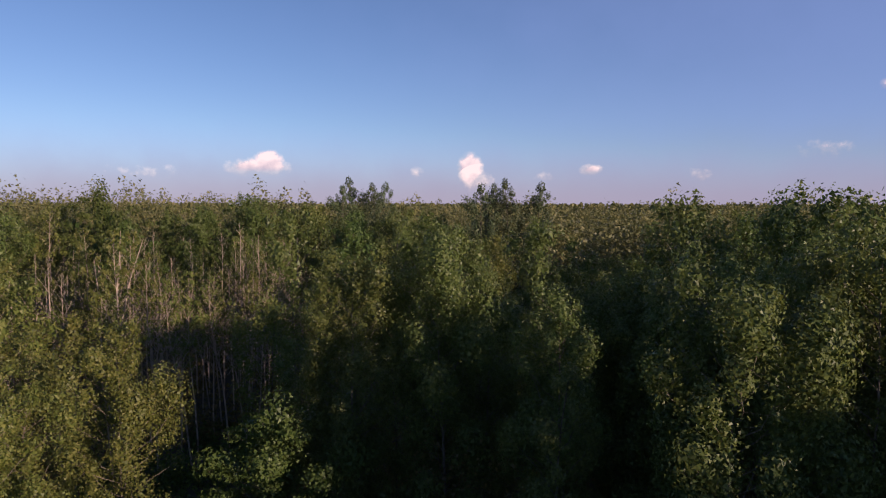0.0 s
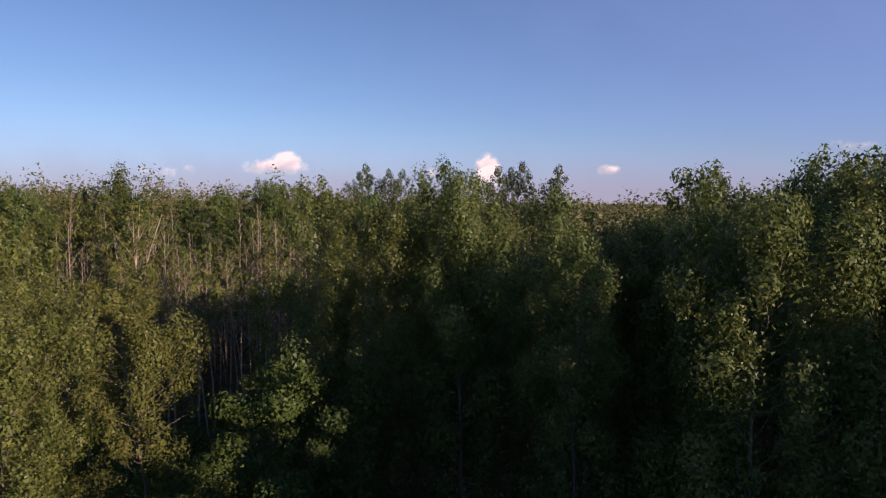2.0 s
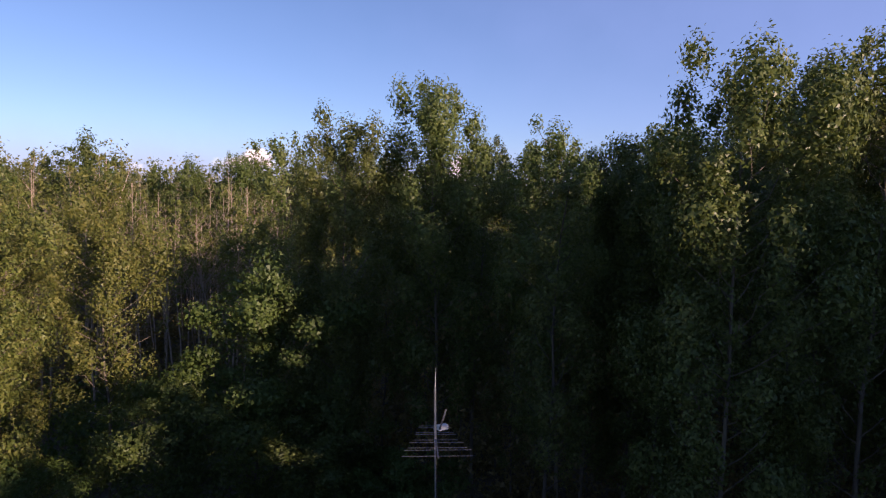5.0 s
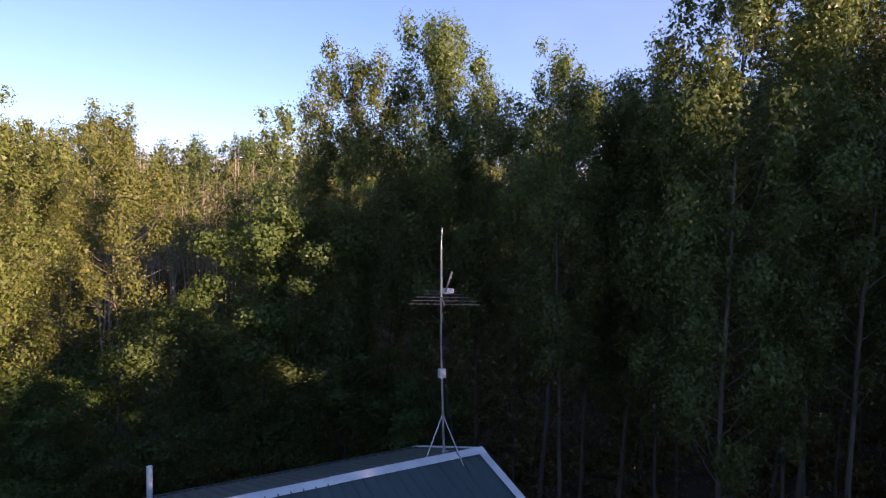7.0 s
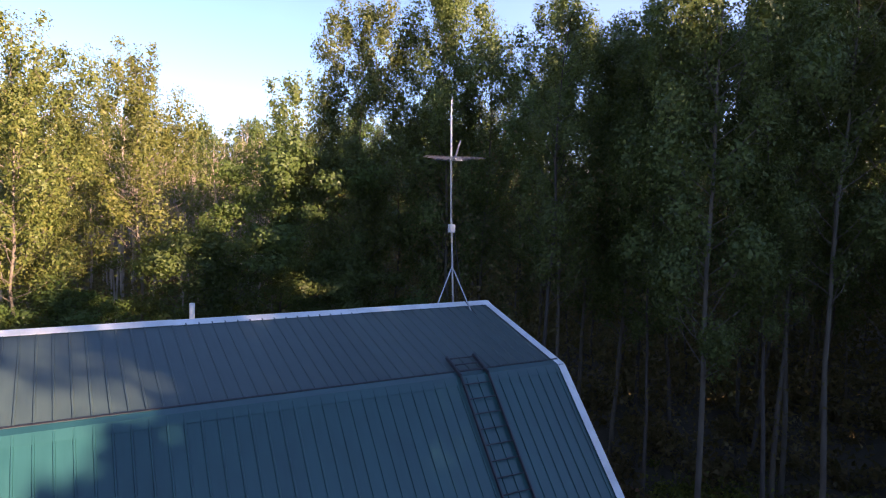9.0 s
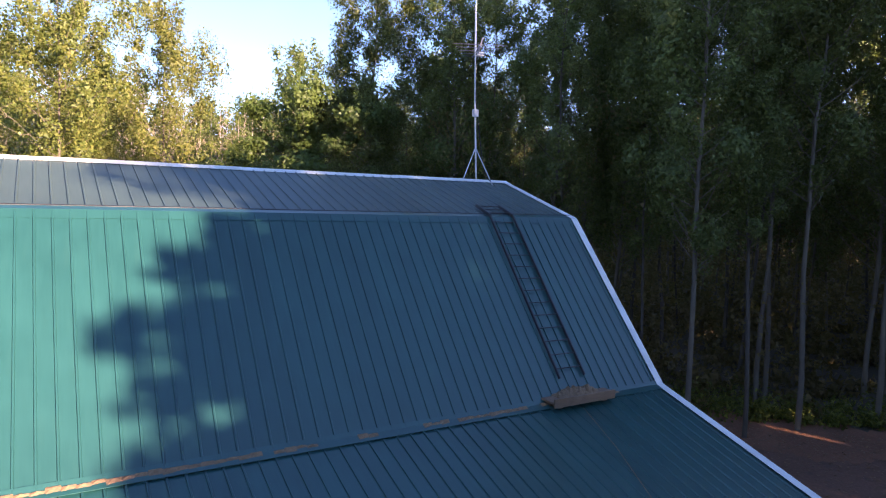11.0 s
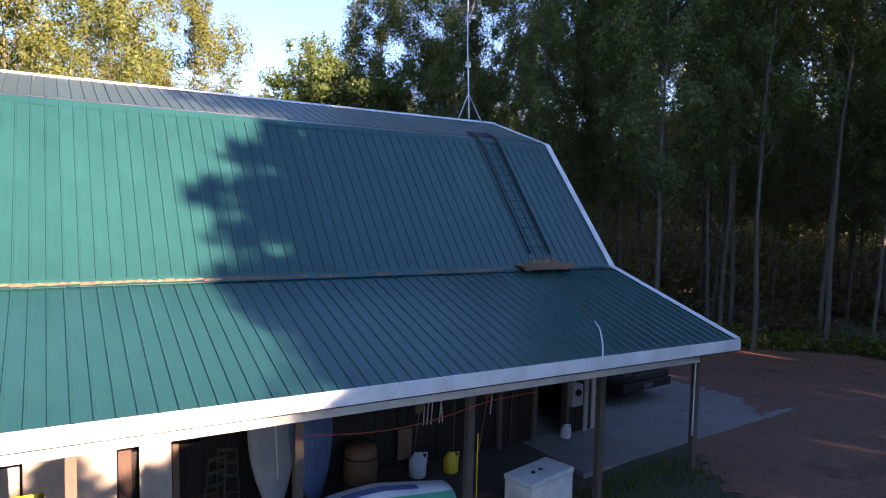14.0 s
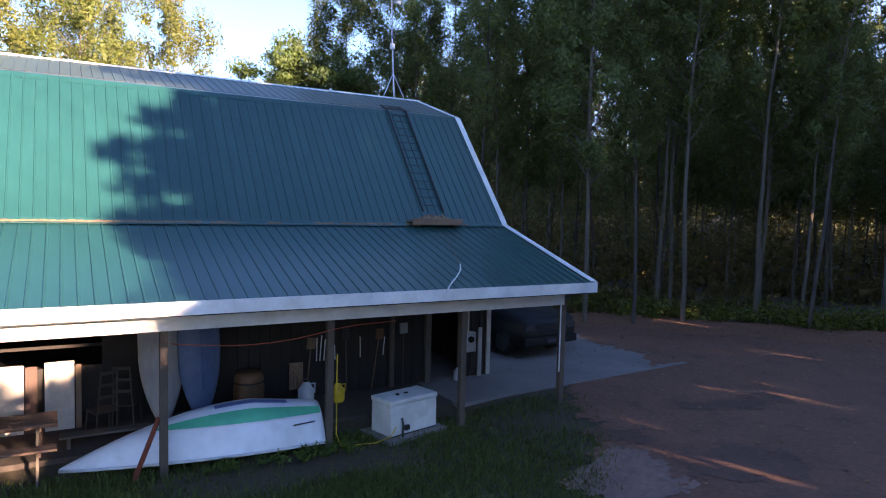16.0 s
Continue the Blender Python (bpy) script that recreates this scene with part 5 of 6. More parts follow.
# antenna mast on the ridge
mast = thing("antenna_mast", pose(-0.84, 8.98, 8.06), "slim steel mast with a television aerial on a tripod", "antenna")
part("pole", tube([(0, 0, 0), (-0.10, 0, 1.9), (-0.17, 0.0, 4.2)], 0.024, 8), M_METAL, mast)
part("whip", tube([(-0.17, 0, 4.2), (-0.16, 0, 4.62)], [0.012, 0.004], 6), M_METAL, mast)
for x, y, z in ((-0.42, 0.0, -0.02), (0.2, -0.5, -0.16), (0.28, 0.42, -0.12)):
    part("tripod_leg", tube([(-0.05, 0, 0.85), (x, y, z)], 0.013, 6), M_METAL, mast)
    part("foot_plate", box(x - 0.06, y - 0.06, z - 0.01, x + 0.06, y + 0.06, z + 0.015, 0.003), M_METAL, mast)
part("junction_box", box(-0.19, -0.10, 1.62, -0.05, 0.0, 1.80, 0.012), M_GREY_WHITE, mast, "white weatherproof box")
part("coax_cable", tube([(-0.14, -0.03, 3.2), (-0.11, -0.04, 2.0), (0.02, -0.05, 1.2), (0.10, -0.12, 0.5), (0.16, -0.2, 0.12), (0.22, -0.5, -0.10), (0.20, -0.9, -0.28)], 0.010, 6), M_DARK, mast, "black coaxial cable")
el, bo = Vector((0.89, -0.455, 0)), Vector((0.455, 0.89, 0.03))
hub = Vector((-0.15, -0.03, 3.22))
part("boom", beam(hub - bo * 0.85, hub + bo * 0.75, 0.025, 0.025, 0.002), M_ALU, mast)
for k, (d, half) in enumerate(((-0.82, 0.66), (-0.62, 0.62), (-0.44, 0.55), (-0.26, 0.52), (-0.06, 0.42), (0.14, 0.40), (0.32, 0.37), (0.50, 0.33), (0.68, 0.30))):
    c = hub + bo * d + Vector((0, 0, 0.02 + 0.03 * (k % 2)))
    part("element", tube([c - el * half, c + el * half], 0.0052, 5), M_ALU, mast)
part("reflector_panel", beam(hub + el * 0.10 + bo * 0.4 + Vector((0, 0, 0.05)), hub + el * 0.22 + bo * 0.4 + Vector((0, 0, 0.46)), 0.02, 0.035, 0.004), M_ALU, mast, "pale upright reflector")
part("amplifier", box(0.12, 0.30, 3.24, 0.34, 0.42, 3.34, 0.01), M_GREY_WHITE, mast)

hose = [on_slope(-2.93, 1.14, EAVE, KNEE_LOW, 0.04), on_slope(-3.12, 0.80, EAVE, KNEE_LOW, 0.06), on_slope(-3.44, 0.40, EAVE, KNEE_LOW, 0.09), Vector((-3.78, -0.02, 3.03)), Vector((-4.05, -0.30, 2.92))]
hose_ob = thing("drain_hose", pose(0, 0, 0), "white plastic hose bent over the porch eave", "hose")
def smooth_line(pts, n=6):
    """A curve through the points."""
    pts = [Vector(p) for p in pts]
    ext = [2 * pts[0] - pts[1]] + pts + [2 * pts[-1] - pts[-2]]
    res = []
    for p0, p1, p2, p3 in zip(ext, ext[1:], ext[2:], ext[3:]):
        for k in range(n):
            t = k / n
            res.append(0.5 * (2 * p1 + (p2 - p0) * t + (2 * p0 - 5 * p1 + 4 * p2 - p3) * t * t + (3 * p1 - 3 * p2 + p3 - p0) * t ** 3))
    return res + [pts[-1]]


part("tube", tube(smooth_line(hose), 0.015, 8), M_TRIM, hose_ob, smooth=True)
part("pull_wire", tube([on_slope(-2.30, 3.45, EAVE, KNEE_LOW, 0.03), on_slope(-2.52, 2.4, EAVE, KNEE_LOW, 0.03), on_slope(-2.93, 1.14, EAVE, KNEE_LOW, 0.04)], 0.006, 5), M_PLANK, hose_ob, "thin brown wire")

# ---- under the porch and before it ----
gen = thing("standby_generator", pose(-4.26, 0.97, -0.14, 0, 0, 13), "beige-white standby generator on a small concrete base", "generator")
part("concrete_base", box(-0.78, -0.50, -0.10, 0.78, 0.50, 0.03, 0.012), M_CONCRETE, gen, "small concrete base slab")
part("housing", box(-0.61, -0.32, 0.033, 0.61, 0.32, 0.66, 0.02), M_GEN, gen)
part("lid", box(-0.63, -0.335, 0.663, 0.63, 0.335, 0.765, 0.03), M_GEN, gen, "rounded hinged lid")
for k in range(7):
    z = 0.30 + k * 0.032
    part("louvre", box(0.12, -0.332, z, 0.34, -0.318, z + 0.016, 0.002), M_GEN, gen)
    part("side_louvre", box(-0.622, -0.2, z + 0.03, -0.608, 0.2, z + 0.046, 0.002), M_GEN, gen)
part("lid_latch", box(-0.24, -0.05, 0.766, -0.18, 0.02, 0.80, 0.006), M_DARK, gen)
part("lid_latch", box(-0.02, -0.03, 0.766, 0.07, 0.03, 0.785, 0.006), M_DARK, gen)
part("gas_regulator", tube([(-0.38, -0.42, 0.0), (-0.38, -0.42, 0.32), (-0.36, -0.36, 0.40)], 0.022, 8), M_DARK, gen, "dark gas pipe")
part("gas_valve", box(-0.34, -0.46, 0.16, -0.22, -0.38, 0.26, 0.015), M_DARK, gen)
part("base_trim", box(-0.60, -0.325, 0.031, 0.60, -0.315, 0.055, 0.002), M_DARK, gen)

cord = thing("extension_lead", pose(0, 0, 0), "yellow extension cord running down the post to the generator", "cord")
part("cord", tube([(-5.88, 0.655, 1.66), (-5.885, 0.65, 1.0), (-5.88, 0.645, 0.1), (-5.80, 0.60, -0.14), (-5.45, 0.62, -0.165), (-5.1, 0.52, -0.15), (-4.8, 0.48, -0.06), (-4.66, 0.52, 0.10)], 0.011, 6), M_YELLOW, cord, smooth=True)
sag = [(-8.85 + 0.42 * k, 0.66, 2.10 - 0.17 * math.sin(math.pi * min(1, k / 7.5)) + 0.012 * k) for k in range(11)]
red_cord = thing("hanging_lead", pose(0, 0, 0), "orange cord sagging between the porch posts", "cord")
part("cord", tube(sag, 0.009, 6), M_RED, red_cord, smooth=True)


# overturned boat
def hull_point(s, u):
    """s: 0 at the bow to 1 at the stern; u: -1 at one gunwale, 0 at the keel, 1 at the other."""
    half = 0.74 * min(1.0, math.sin(min(1.0, s * 1.25 + 0.01) * math.pi / 2) ** 0.75) * (1 - 0.12 * max(0, s - 0.75) / 0.25)
    deep = 0.05 + 0.83 * math.sin(min(0.9999, s / 0.72) * math.pi / 2) ** 0.95 - 0.16 * max(0.0, (s - 0.72) / 0.28)
    a = abs(u)
    y = half * math.copysign(min(1.0, 0.02 + a ** 0.85 * 1.0), u) if a > 0 else 0.0
    z = deep * (1 - a ** 2.3)
    return Vector((4.45 * s, y, z))


def hull_skin(u0, u1, lift, ns=36, nu=10, s0=0.0, s1=1.0):
    bm = bmesh.new()
    g = []
    for i in range(ns + 1):
        s = s0 + (s1 - s0) * i / ns
        row = []
        for j in range(nu + 1):
            u = u0 + (u1 - u0) * j / nu
            p = hull_point(s, u)
            out = Vector((0, math.copysign(abs(u) ** 0.5, u) if u else 0, 1 - abs(u) * 0.5)).normalized()
            row.append(bm.verts.new(p + out * lift))
        g.append(row)
    for i in range(ns):
        for j in range(nu):
            bm.faces.new((g[i][j], g[i + 1][j], g[i + 1][j + 1], g[i][j + 1]))
    return bm, g


boat = thing("rowing_boat", pose(-10.50, 1.50, -0.12, -7, 0, -2.5), "white overturned boat with a sea-green stripe lying by the porch", "boat")
hull, rows_h = hull_skin(-1, 1, 0.0, 40, 24)
hull.faces.new(rows_h[-1])
part("hull", hull, M_HULL, boat, smooth=True)


def painted_band(z_low, z_high, s0, s1, lift, ns=40, nu=6):
    """A painted band on the near side, between two heights given as functions of the hull's depth there."""
    bm, g = bmesh.new(), []
    for i in range(ns + 1):
        s = s0 + (s1 - s0) * i / ns
        deep = hull_point(s, 0).z
        lo, hi = min(z_low(deep), deep * 0.999), min(z_high(deep), deep * 0.999)
        row = []
        for j in range(nu + 1):
            z = lo + (max(lo + 0.002, hi) - lo) * j / nu
            u = -max(0.0, 1 - min(z / deep, 0.9995)) ** (1 / 2.3)
            out = Vector((0, -abs(u) ** 0.5, 1 - abs(u) * 0.5)).normalized()
            row.append(bm.verts.new(hull_point(s, u) + out * lift))
        g.append(row)
    for i in range(ns):
        for j in range(nu):
            bm.faces.new((g[i][j], g[i + 1][j], g[i + 1][j + 1], g[i][j + 1]))
    return bm


CHINE = 0.53
part("stripe", painted_band(lambda d: CHINE, lambda d: CHINE + 0.72 * max(0.0, d - CHINE - 0.03), 0.33, 0.995, 0.008), M_HULL_GREEN, boat, "sea-green painted stripe", smooth=True)
part("keel_band", painted_band(lambda d: d * 0.955, lambda d: d * 0.998, 0.56, 0.86, 0.007), M_HULL_BLUE, boat, "faded blue keel paint", smooth=True)
chine = [hull_point(s, -(1 - min(0.99, CHINE / hull_point(s, 0).z)) ** (1 / 2.3)) + Vector((0, -0.008, 0.004)) for s in [0.30 + 0.7 * k / 20 for k in range(21)]]
part("chine_strip", tube(chine, 0.010, 6), M_HULL, boat, smooth=True)
rail = [hull_point(s, -1) + Vector((0, -0.02, 0.02)) for s in (0.0, 0.05, 0.12, 0.22, 0.35, 0.5, 0.65, 0.8, 0.9, 1.0)]
part("gunwale", tube(rail, 0.028, 8), M_GREY_WHITE, boat, "grey rubbing strake", smooth=True)
part("oarlock", tube([hull_point(0.90, -0.75) + Vector((-0.16, -0.05, 0.02)), hull_point(0.90, -0.75) + Vector((0.25, -0.05, 0.05))], 0.014, 6), M_DARK, boat)

leaner = thing("leaning_board", pose(-9.42, 0.62, -0.16), "rust-red board leaning against the boat and post", "board")
part("plank", beam((0, 0, 0.02), (0.40, 0.12, 1.0), 0.10, 0.045, 0.005), M_RED_BOARD, leaner)


# two slender hulls standing nose-down against the wall
def nose_down(name, x, material, label):
    ob = thing(name, pose(x, 2.55, 0.04, -7, 0, 8), label, "paddle board", "boards standing under the porch")
    bm = bmesh.new()
    rings = []
    for i in range(15):
        h = i / 14
        w = 0.42 * (1 - (1 - min(1, h / 0.50)) ** 1.7) ** 0.8 * (1 - 0.2 * max(0, h - 0.7) / 0.3) + 0.014
        t = 0.16 * min(1, 0.15 + h / 0.4) ** 0.7
        rings.append([bm.verts.new((w * math.cos(a), t * (math.sin(a) if math.sin(a) > 0 else -(abs(math.sin(a)) ** 1.6)), 0.02 + 2.75 * h)) for a in (2 * math.pi * k / 14 for k in range(14))])
    for r0, r1 in zip(rings, rings[1:]):
        for k in range(14):
            bm.faces.new((r0[k], r0[(k + 1) % 14], r1[(k + 1) % 14], r1[k]))
    bm.faces.new(rings[0][::-1])
    bm.faces.new(rings[-1])
    part("shell", bm, material, ob, smooth=True)
    part("keel_strip", beam((0, -0.16, 0.7), (0, -0.165, 2.6), 0.018, 0.03, 0.002), M_TRIM if material is M_GREY_HULL else material, ob)
    return ob


nose_down("paddle_board", -8.72, M_GREY_HULL, "greyed white board standing nose-down under the porch")
nose_down("paddle_board", -8.02, M_BLUE, "slate-blue board standing nose-down under the porch")


# white sheets leaning on the wall
def sheet(x0, x1, z1, label, material=M_SHEET, name="leaning_sheet"):
    ob = thing(name, pose((x0 + x1) / 2, 3.36, 0.035, -8, 0, 0), label, "panel", "panels leaning on the wall")
    w = (x1 - x0) / 2
    part("face", box(-w, -0.012, 0.0, w, 0.012, z1, 0.004), material, ob)
    part("top_edge", box(-w, -0.018, z1 + 0.001, w, 0.018, z1 + 0.03, 0.004), material, ob)
    return ob


sheet(-12.75, -12.42, 1.22, "narrow white sheet leaning on the porch wall")
sheet(-12.38, -11.08, 1.26, "wide white sheet leaning on the porch wall, sunlit")
sheet(-10.74, -10.24, 1.28, "small white sheet leaning on the porch wall, sunlit")
sheet(-11.06, -10.86, 1.22, "dark red-brown board leaning on the porch wall", M_WOOD_DARK_RED, "brown_board")
sheet(-10.22, -10.12, 1.20, "pale wooden slat leaning on the porch wall", M_PLANK, "wooden_slat")


# picnic table
table = thing("picnic_table", pose(-11.50, 1.66, 0.036), "red-brown wooden picnic table with attached benches", "picnic table")
for k in range(5):
    y = -0.36 + k * 0.148
    part("top_board", box(-0.95, y, 0.72, 0.98, y + 0.138, 0.76, 0.005), M_WOOD_TABLE, table)
for y in (-0.74, 0.56):
    for k in range(2):
        part("bench_board", box(-0.95, y + k * 0.145, 0.41, 0.98, y + k * 0.145 + 0.135, 0.45, 0.005), M_WOOD_TABLE, table)
for x in (-0.66, 0.70):
    for sy in (-1, 1):
        part("leg", beam((x, sy * 0.20, 0.71), (x, sy * 0.58, 0.0 if sy > 0 else -0.19), 0.04, 0.10, 0.004), M_WOOD_POST, table)
    part("cross_bar", beam((x + 0.04, -0.74, 0.385), (x + 0.04, 0.84, 0.385), 0.04, 0.09, 0.004), M_WOOD_TABLE, table)
    part("top_cleat", beam((x + 0.04, -0.34, 0.675), (x + 0.04, 0.36, 0.675), 0.04, 0.08, 0.004), M_WOOD_TABLE, table)

rack = thing("yellow_rack", pose(-12.62, 1.55, -0.05), "yellow tubular steel rack with dark mesh", "rack")
for x in (-0.5, 0.5):
    for y in (-0.3, 0.3):
        part("upright", tube([(x, y, 0), (x, y, 1.46)], 0.045, 8), M_YELLOW, rack)
for y in (-0.3, 0.3):
    part("top_bar", tube([(-0.53, y, 1.46), (0.53, y, 1.46)], 0.05, 8), M_YELLOW, rack)
    part("low_bar", tube([(-0.5, y, 0.25), (0.5, y, 0.25)], 0.025, 8), M_YELLOW, rack)
for x in (-0.5, 0.5):
    part("end_bar", tube([(x, -0.3, 1.46), (x, 0.3, 1.46)], 0.045, 8), M_YELLOW, rack)
for k in range(6):
    part("wire", tube([(-0.42 + k * 0.168, -0.3, 0.27), (-0.42 + k * 0.168, -0.3, 1.44)], 0.007, 5), M_DARK, rack)
part("strap", tube([(-0.48, -0.34, 1.42), (-0.2, -0.36, 1.18), (0.1, -0.36, 1.10), (0.48, -0.34, 1.38)], 0.02, 6), M_YELLOW, rack, "slack yellow strap", smooth=True)


M_WOOD_CHAIR = surface("dark_chair_wood", (0.035, 0.026, 0.02), (0.07, 0.052, 0.04), 12, 2, 0.7, 0, 0.3)


def chair(x, y, turn):
    ob = thing("garden_chair", pose(x, y, 0.036, 0, 0, turn), "weathered slender wooden chair in the porch's shade", "chair", "chairs under the porch")
    part("seat", box(-0.22, -0.22, 0.43, 0.22, 0.22, 0.46, 0.006), M_WOOD_CHAIR, ob)
    for sx in (-0.2, 0.2):
        part("leg", beam((sx, -0.2, 0.43), (sx * 1.15, -0.25, 0.0), 0.03, 0.03, 0.003), M_WOOD_CHAIR, ob)
        part("leg", beam((sx, 0.2, 0.0), (sx * 0.9, 0.2, 0.44), 0.03, 0.03, 0.003), M_WOOD_CHAIR, ob)
        part("back_post", beam((sx * 0.9, 0.21, 0.44), (sx * 0.75, 0.30, 1.25), 0.03, 0.03, 0.003), M_WOOD_CHAIR, ob)
    for z in (0.72, 0.95, 1.18):
        part("back_slat", box(-0.17, 0.235 + (z - 0.7) * 0.1, z, 0.17, 0.255 + (z - 0.7) * 0.1, z + 0.06, 0.003), M_WOOD_CHAIR, ob)
    return ob


chair(-9.78, 2.85, 200)
chair(-9.35, 3.15, 160)
bench = thing("low_bench", pose(-9.75, 2.25, 0.03), "low grey wooden bench with odds and ends", "bench")
part("seat", box(-0.75, -0.14, 0.20, 0.75, 0.14, 0.24, 0.006), M_WOOD_POST, bench)
for x in (-0.6, 0.6):
    part("leg", box(x - 0.03, -0.12, 0.0, x + 0.03, 0.12, 0.199, 0.004), M_WOOD_POST, bench)

barrel = thing("barrel", pose(-7.02, 2.85, 0.036), "rust-brown round barrel behind the boat", "barrel")
part("drum", tube([(0, 0, 0), (0, 0, 0.1), (0, 0, 0.45), (0, 0, 0.8), (0, 0, 0.9)], [0.27, 0.30, 0.325, 0.30, 0.27], 20), M_ORANGE, barrel, smooth=True)
for z in (0.2, 0.68):
    part("hoop", tube([(0, 0, z), (0, 0, z + 0.035)], 0.322, 20), M_WOOD_DARK, barrel)


def jug(x, y, z, s, material, label, name):
    ob = thing(name, pose(x, y, z), label, name.replace("_", " "))
    part("body", tube([(0, 0, 0), (0, 0, 0.03 * s), (0, 0, 0.22 * s), (0, 0, 0.30 * s), (0, 0, 0.34 * s)], [0.10 * s, 0.12 * s, 0.12 * s, 0.06 * s, 0.04 * s], 12), material, ob, smooth=True)
    part("cap", tube([(0, 0, 0.341 * s), (0, 0, 0.38 * s)], 0.042 * s, 10), M_DARK, ob)
    part("handle", tube([(0.05 * s, 0, 0.30 * s), (0.14 * s, 0, 0.30 * s), (0.13 * s, 0, 0.16 * s)], 0.014 * s, 6), material, ob, smooth=True)


jug(-5.72, 2.98, 0.036, 1.5, M_GREY_WHITE, "white plastic canister on the porch floor", "canister")
jug(-5.02, 2.85, 0.036, 1.3, M_YELLOW, "orange-yellow fuel jug on the porch floor", "fuel_jug")
jug(-1.55, 3.30, 0.046, 1.0, M_GREY_WHITE, "white plastic canister beside the doorway", "canister")


def broom(x, lean, length, material, head, label):
    ob = thing("broom", pose(x, 3.50, 0.04, 6, lean, 0), label, "broom", "tools along the porch wall")
    part("handle", tube([(0, 0, 0.02), (0, 0, length)], 0.014, 6), material, ob)
    part("head", box(-0.10, -0.03, length, 0.10, 0.03, length + 0.26, 0.015), head, ob)


broom(-5.55, 3, 1.15, M_PLANK, M_DEBRIS, "straw-headed broom standing on its handle")
broom(-4.55, -4, 1.30, M_WOOD_POST, M_DARK, "dark yard broom standing on its handle")
broom(-3.90, 5, 1.25, M_PLANK, M_ORANGE, "worn orange-headed rake standing on its handle")
broom(-3.05, -3, 1.35, M_WOOD_POST, M_METAL, "steel shovel standing on its handle")
for x, ln in ((-5.30, 0.55), (-5.22, 0.60), (-5.12, 0.5), (-4.92, 0.45), (-4.84, 0.35), (-4.2, 0.5), (-3.6, 0.45)):
    ob = thing("hanging_rod", pose(x, 3.52, 0.85, 0, rv.uniform(-6, 6), 0), "thin pale rod hanging on the porch wall", "rod", "rods on the wall")
    part("rod", tube([(0, 0, 0), (0, 0, ln)], 0.013, 6), M_TRIM, ob)
    part("hook", tube([(0, 0, ln), (0, 0.04, ln + 0.03), (0, 0.10, ln + 0.03)], 0.006, 5), M_DARK, ob)
shirt = thing("rain_jacket", pose(-5.85, 3.3, 0.30), "pale yellow rain jacket hanging by the post", "jacket")
part("cloth", heap(-0.16, 0.16, 0, 0.62, 0.10, 5.0, 10, 10), M_PLANK, shirt, m=pose(0, 0, 0, 90, 0, 0))
for x in (-3.38, -2.40):
    part("inner_post", box(x - 0.05, 3.42, 0.03, x + 0.05, 3.52, 3.85, 0.006), M_WOOD_POST, barn, "weathered wall post")
meter = thing("meter_box", pose(-1.12, 3.52, 0.72), "pale grey electric meter box on the wall", "meter box")
part("case", box(-0.17, -0.12, 0.0, 0.17, 0.10, 0.52, 0.015), M_GREY_HULL, meter)
part("dial", tube([(0, -0.121, 0.34), (0, -0.17, 0.34)], 0.085, 16), glass, meter)
part("conduit", tube([(0, 0.02, 0.52), (0, 0.02, 2.6)], 0.025, 8), M_METAL, meter)
sack = thing("white_post_wrap", pose(-0.80, 3.45, 0.046), "narrow white board propped at the barn corner", "board")
part("plank", box(-0.06, -0.02, 0.0, 0.06, 0.02, 1.3, 0.006), M_GREY_HULL, sack)

# ---- parked car ----
car = thing("parked_car", pose(2.45, 4.50, 0.035, 0, 0, -85) @ Matrix.Diagonal((1.10, 1.16, 1.22, 1)), "black sport utility vehicle parked on the concrete pad", "car")


def profile_solid(pts, half, taper, bevel):
    bm = bmesh.new()
    sides = []
    for s in (-1, 1):
        sides.append([bm.verts.new((x, s * (half - taper * max(0, z - 0.85)), z)) for x, z in pts])
    n = len(pts)
    for k in range(n):
        bm.faces.new((sides[0][k], sides[0][(k + 1) % n], sides[1][(k + 1) % n], sides[1][k]))
    bm.faces.new(sides[0])
    bm.faces.new(sides[1][::-1])
    bmesh.ops.recalc_face_normals(bm, faces=bm.faces)
    bmesh.ops.bevel(bm, geom=bm.edges[:], offset=bevel, segments=2, affect="EDGES")
    return bm


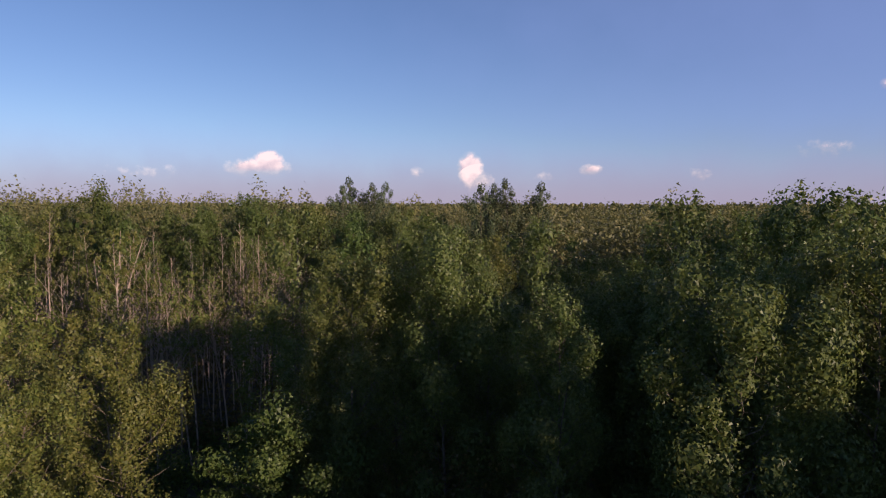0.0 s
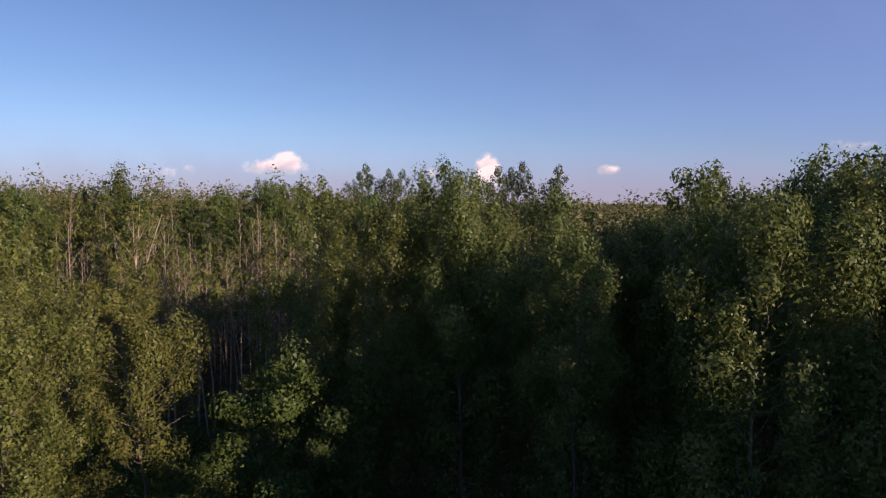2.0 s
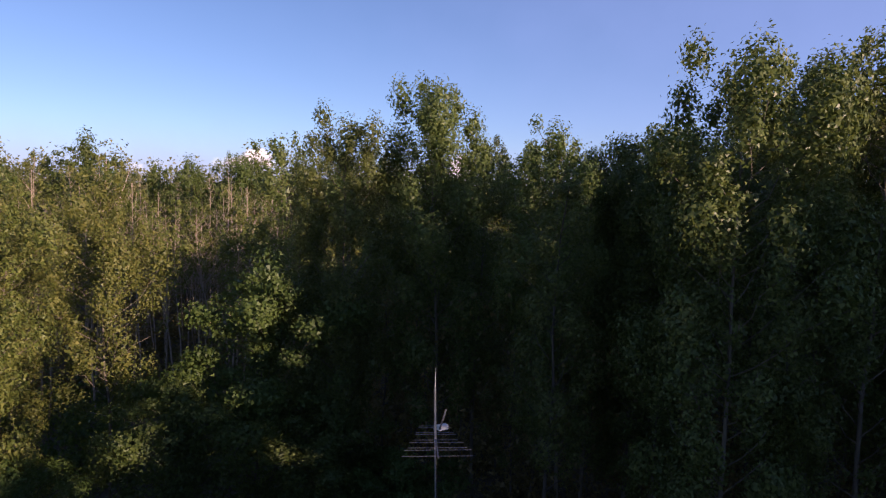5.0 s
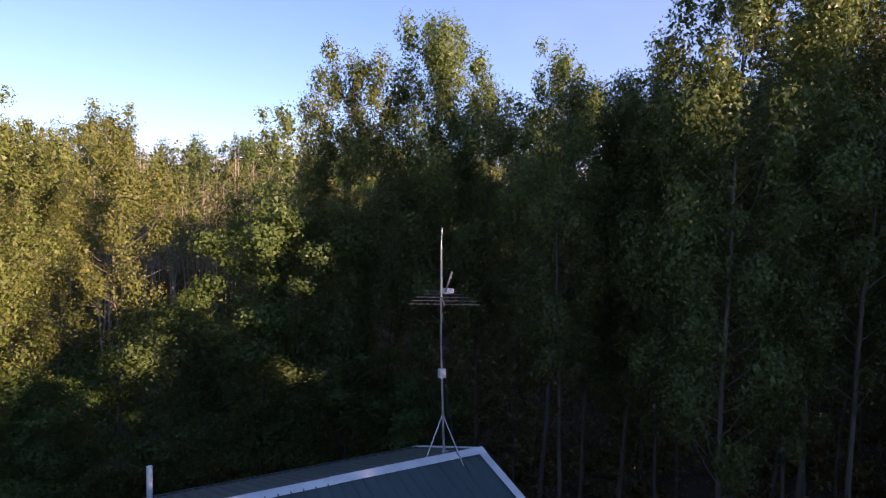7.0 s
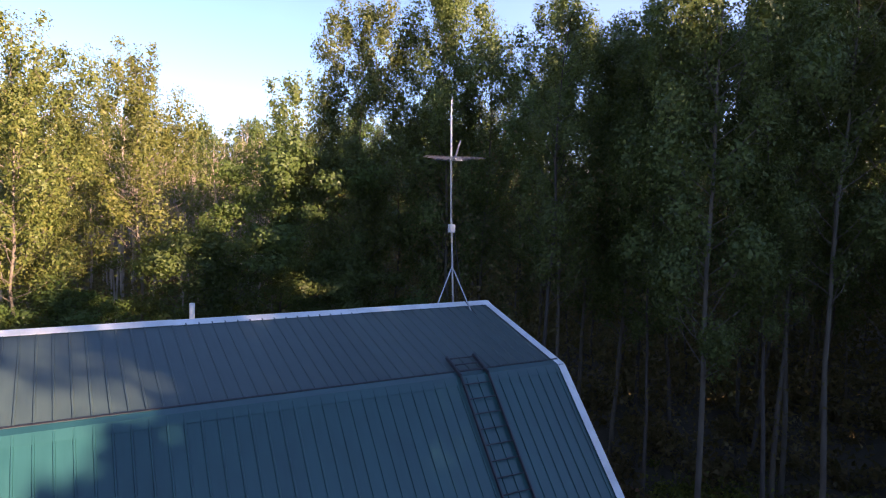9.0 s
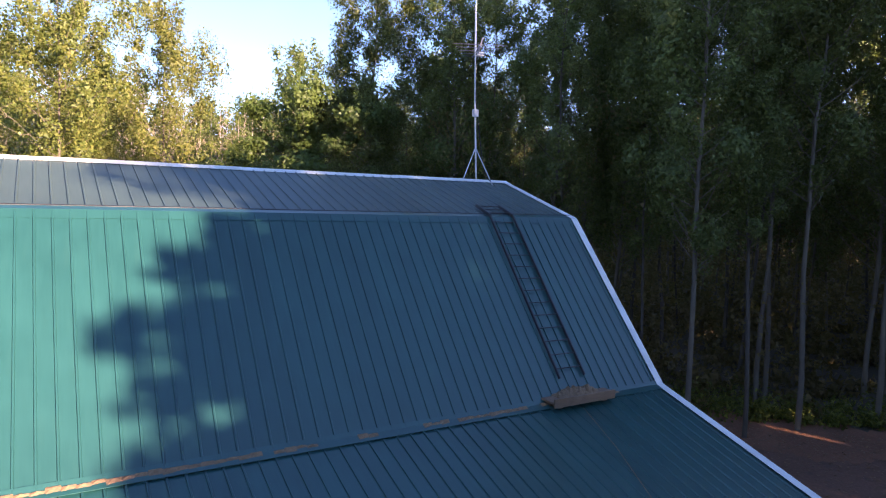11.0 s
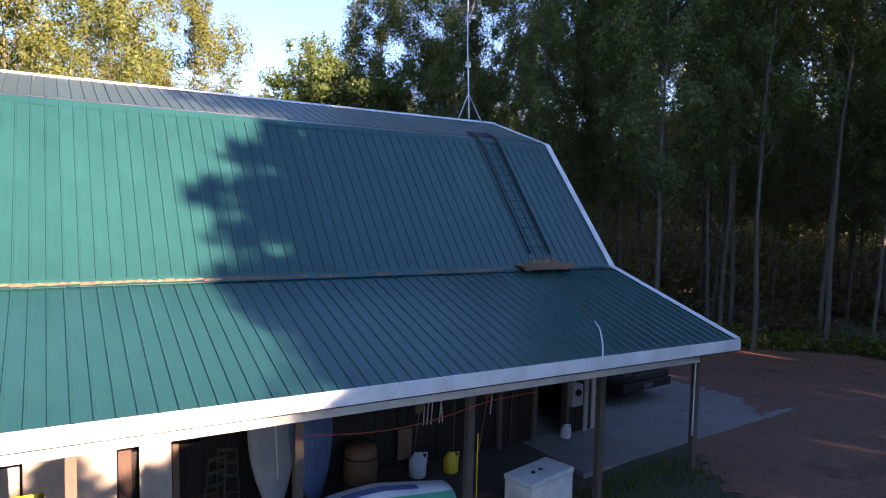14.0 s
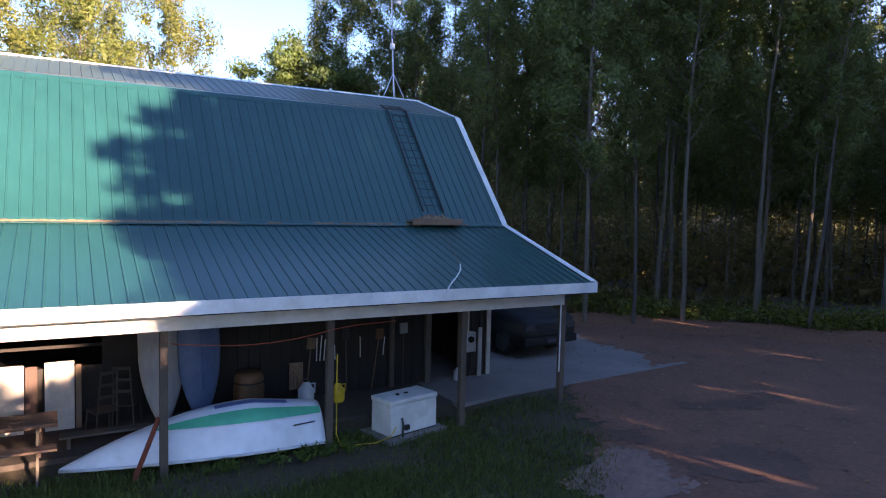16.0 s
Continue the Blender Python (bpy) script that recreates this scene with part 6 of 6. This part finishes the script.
part("body", profile_solid([(0.0, 0.34), (0.04, 0.80), (-0.10, 1.02), (-1.25, 1.12), (-4.5, 1.12), (-4.58, 0.75), (-4.52, 0.34), (-4.2, 0.26), (-0.2, 0.26)], 0.93, 0.1, 0.06), M_CAR, car, smooth=True)
part("cabin", profile_solid([(-1.22, 1.05), (-1.85, 1.72), (-2.3, 1.84), (-4.15, 1.80), (-4.50, 1.07)], 0.86, 0.22, 0.05), M_CAR, car, smooth=True)
part("windscreen", box(0, -0.66, 0, 0.80, 0.66, 0.012, 0.004, m=pose(-1.30, 0, 1.105, 0, -40.8, 180)), glass, car)
for s in (-1, 1):
    for xa, xb in ((-2.72, -1.85), (-3.65, -2.80)):
        bm = bmesh.new()
        lo, hi = 1.12, 1.58
        yl, yh = s * (0.865 - 0.22 * (lo - 0.85)), s * (0.865 - 0.22 * (hi - 0.85))
        vs = [bm.verts.new(p) for p in ((xa, yl, lo), (xb, yl, lo), (xb - 0.28 * (xb > -2), yh, hi), (xa, yh, hi), (xa, yl + 0.008 * s, lo), (xb, yl + 0.008 * s, lo), (xb - 0.28 * (xb > -2), yh + 0.008 * s, hi), (xa, yh + 0.008 * s, hi))]
        for q in ((0, 1, 2, 3), (4, 7, 6, 5), (0, 4, 5, 1), (3, 2, 6, 7), (0, 3, 7, 4), (1, 5, 6, 2)):
            bm.faces.new([vs[i] for i in q])
        part("side_window", bm, glass, car)
    part("headlight", box(-0.06, s * 0.72 - 0.16, 0.70, 0.035, s * 0.72 + 0.16, 0.84, 0.02), M_RIM, car, "clear headlight")
    part("mirror", box(-1.55, s * 1.0 - 0.09, 1.08, -1.42, s * 1.0 + 0.09, 1.22, 0.03), M_CAR, car)
    for x in (-0.88, -3.68):
        wheel = part("wheel", tube([(0, -0.12, 0), (0, 0.12, 0)], 0.20, 16), M_DARK, car, "", pose(x, s * 0.82, 0.36))
        prof = [(-0.12, 0.28), (-0.125, 0.33), (-0.10, 0.36), (0.10, 0.36), (0.125, 0.33), (0.12, 0.28), (0.12, 0.24), (-0.12, 0.24)]
        part("tyre", tube([(0, y, 0) for y, r in prof[:6]], [r for y, r in prof[:6]], 28), M_TYRE, wheel, smooth=True)
        bm = tube([(0, s * 0.124, 0), (0, s * 0.132, 0)], 0.26, 24)
        for k in range(5):
            a = k * 2 * math.pi / 5
            beam((0, s * 0.14, 0), (0.25 * math.cos(a), s * 0.14, 0.25 * math.sin(a)), 0.02, 0.07, 0.0, bm)
        part("rim", bm, M_RIM, wheel, "alloy rim")
part("grille", box(-0.02, -0.5, 0.58, 0.045, 0.5, 0.82, 0.012), M_DARK, car)
part("grille_bar", box(0.046, -0.48, 0.69, 0.058, 0.48, 0.72, 0.003), M_RIM, car, "chrome grille bar")
part("bumper", box(-0.25, -0.93, 0.34, 0.08, 0.93, 0.54, 0.04), M_CAR, car)
part("licence_plate", box(0.081, -0.16, 0.38, 0.088, 0.16, 0.48, 0.002), M_ALU, car)
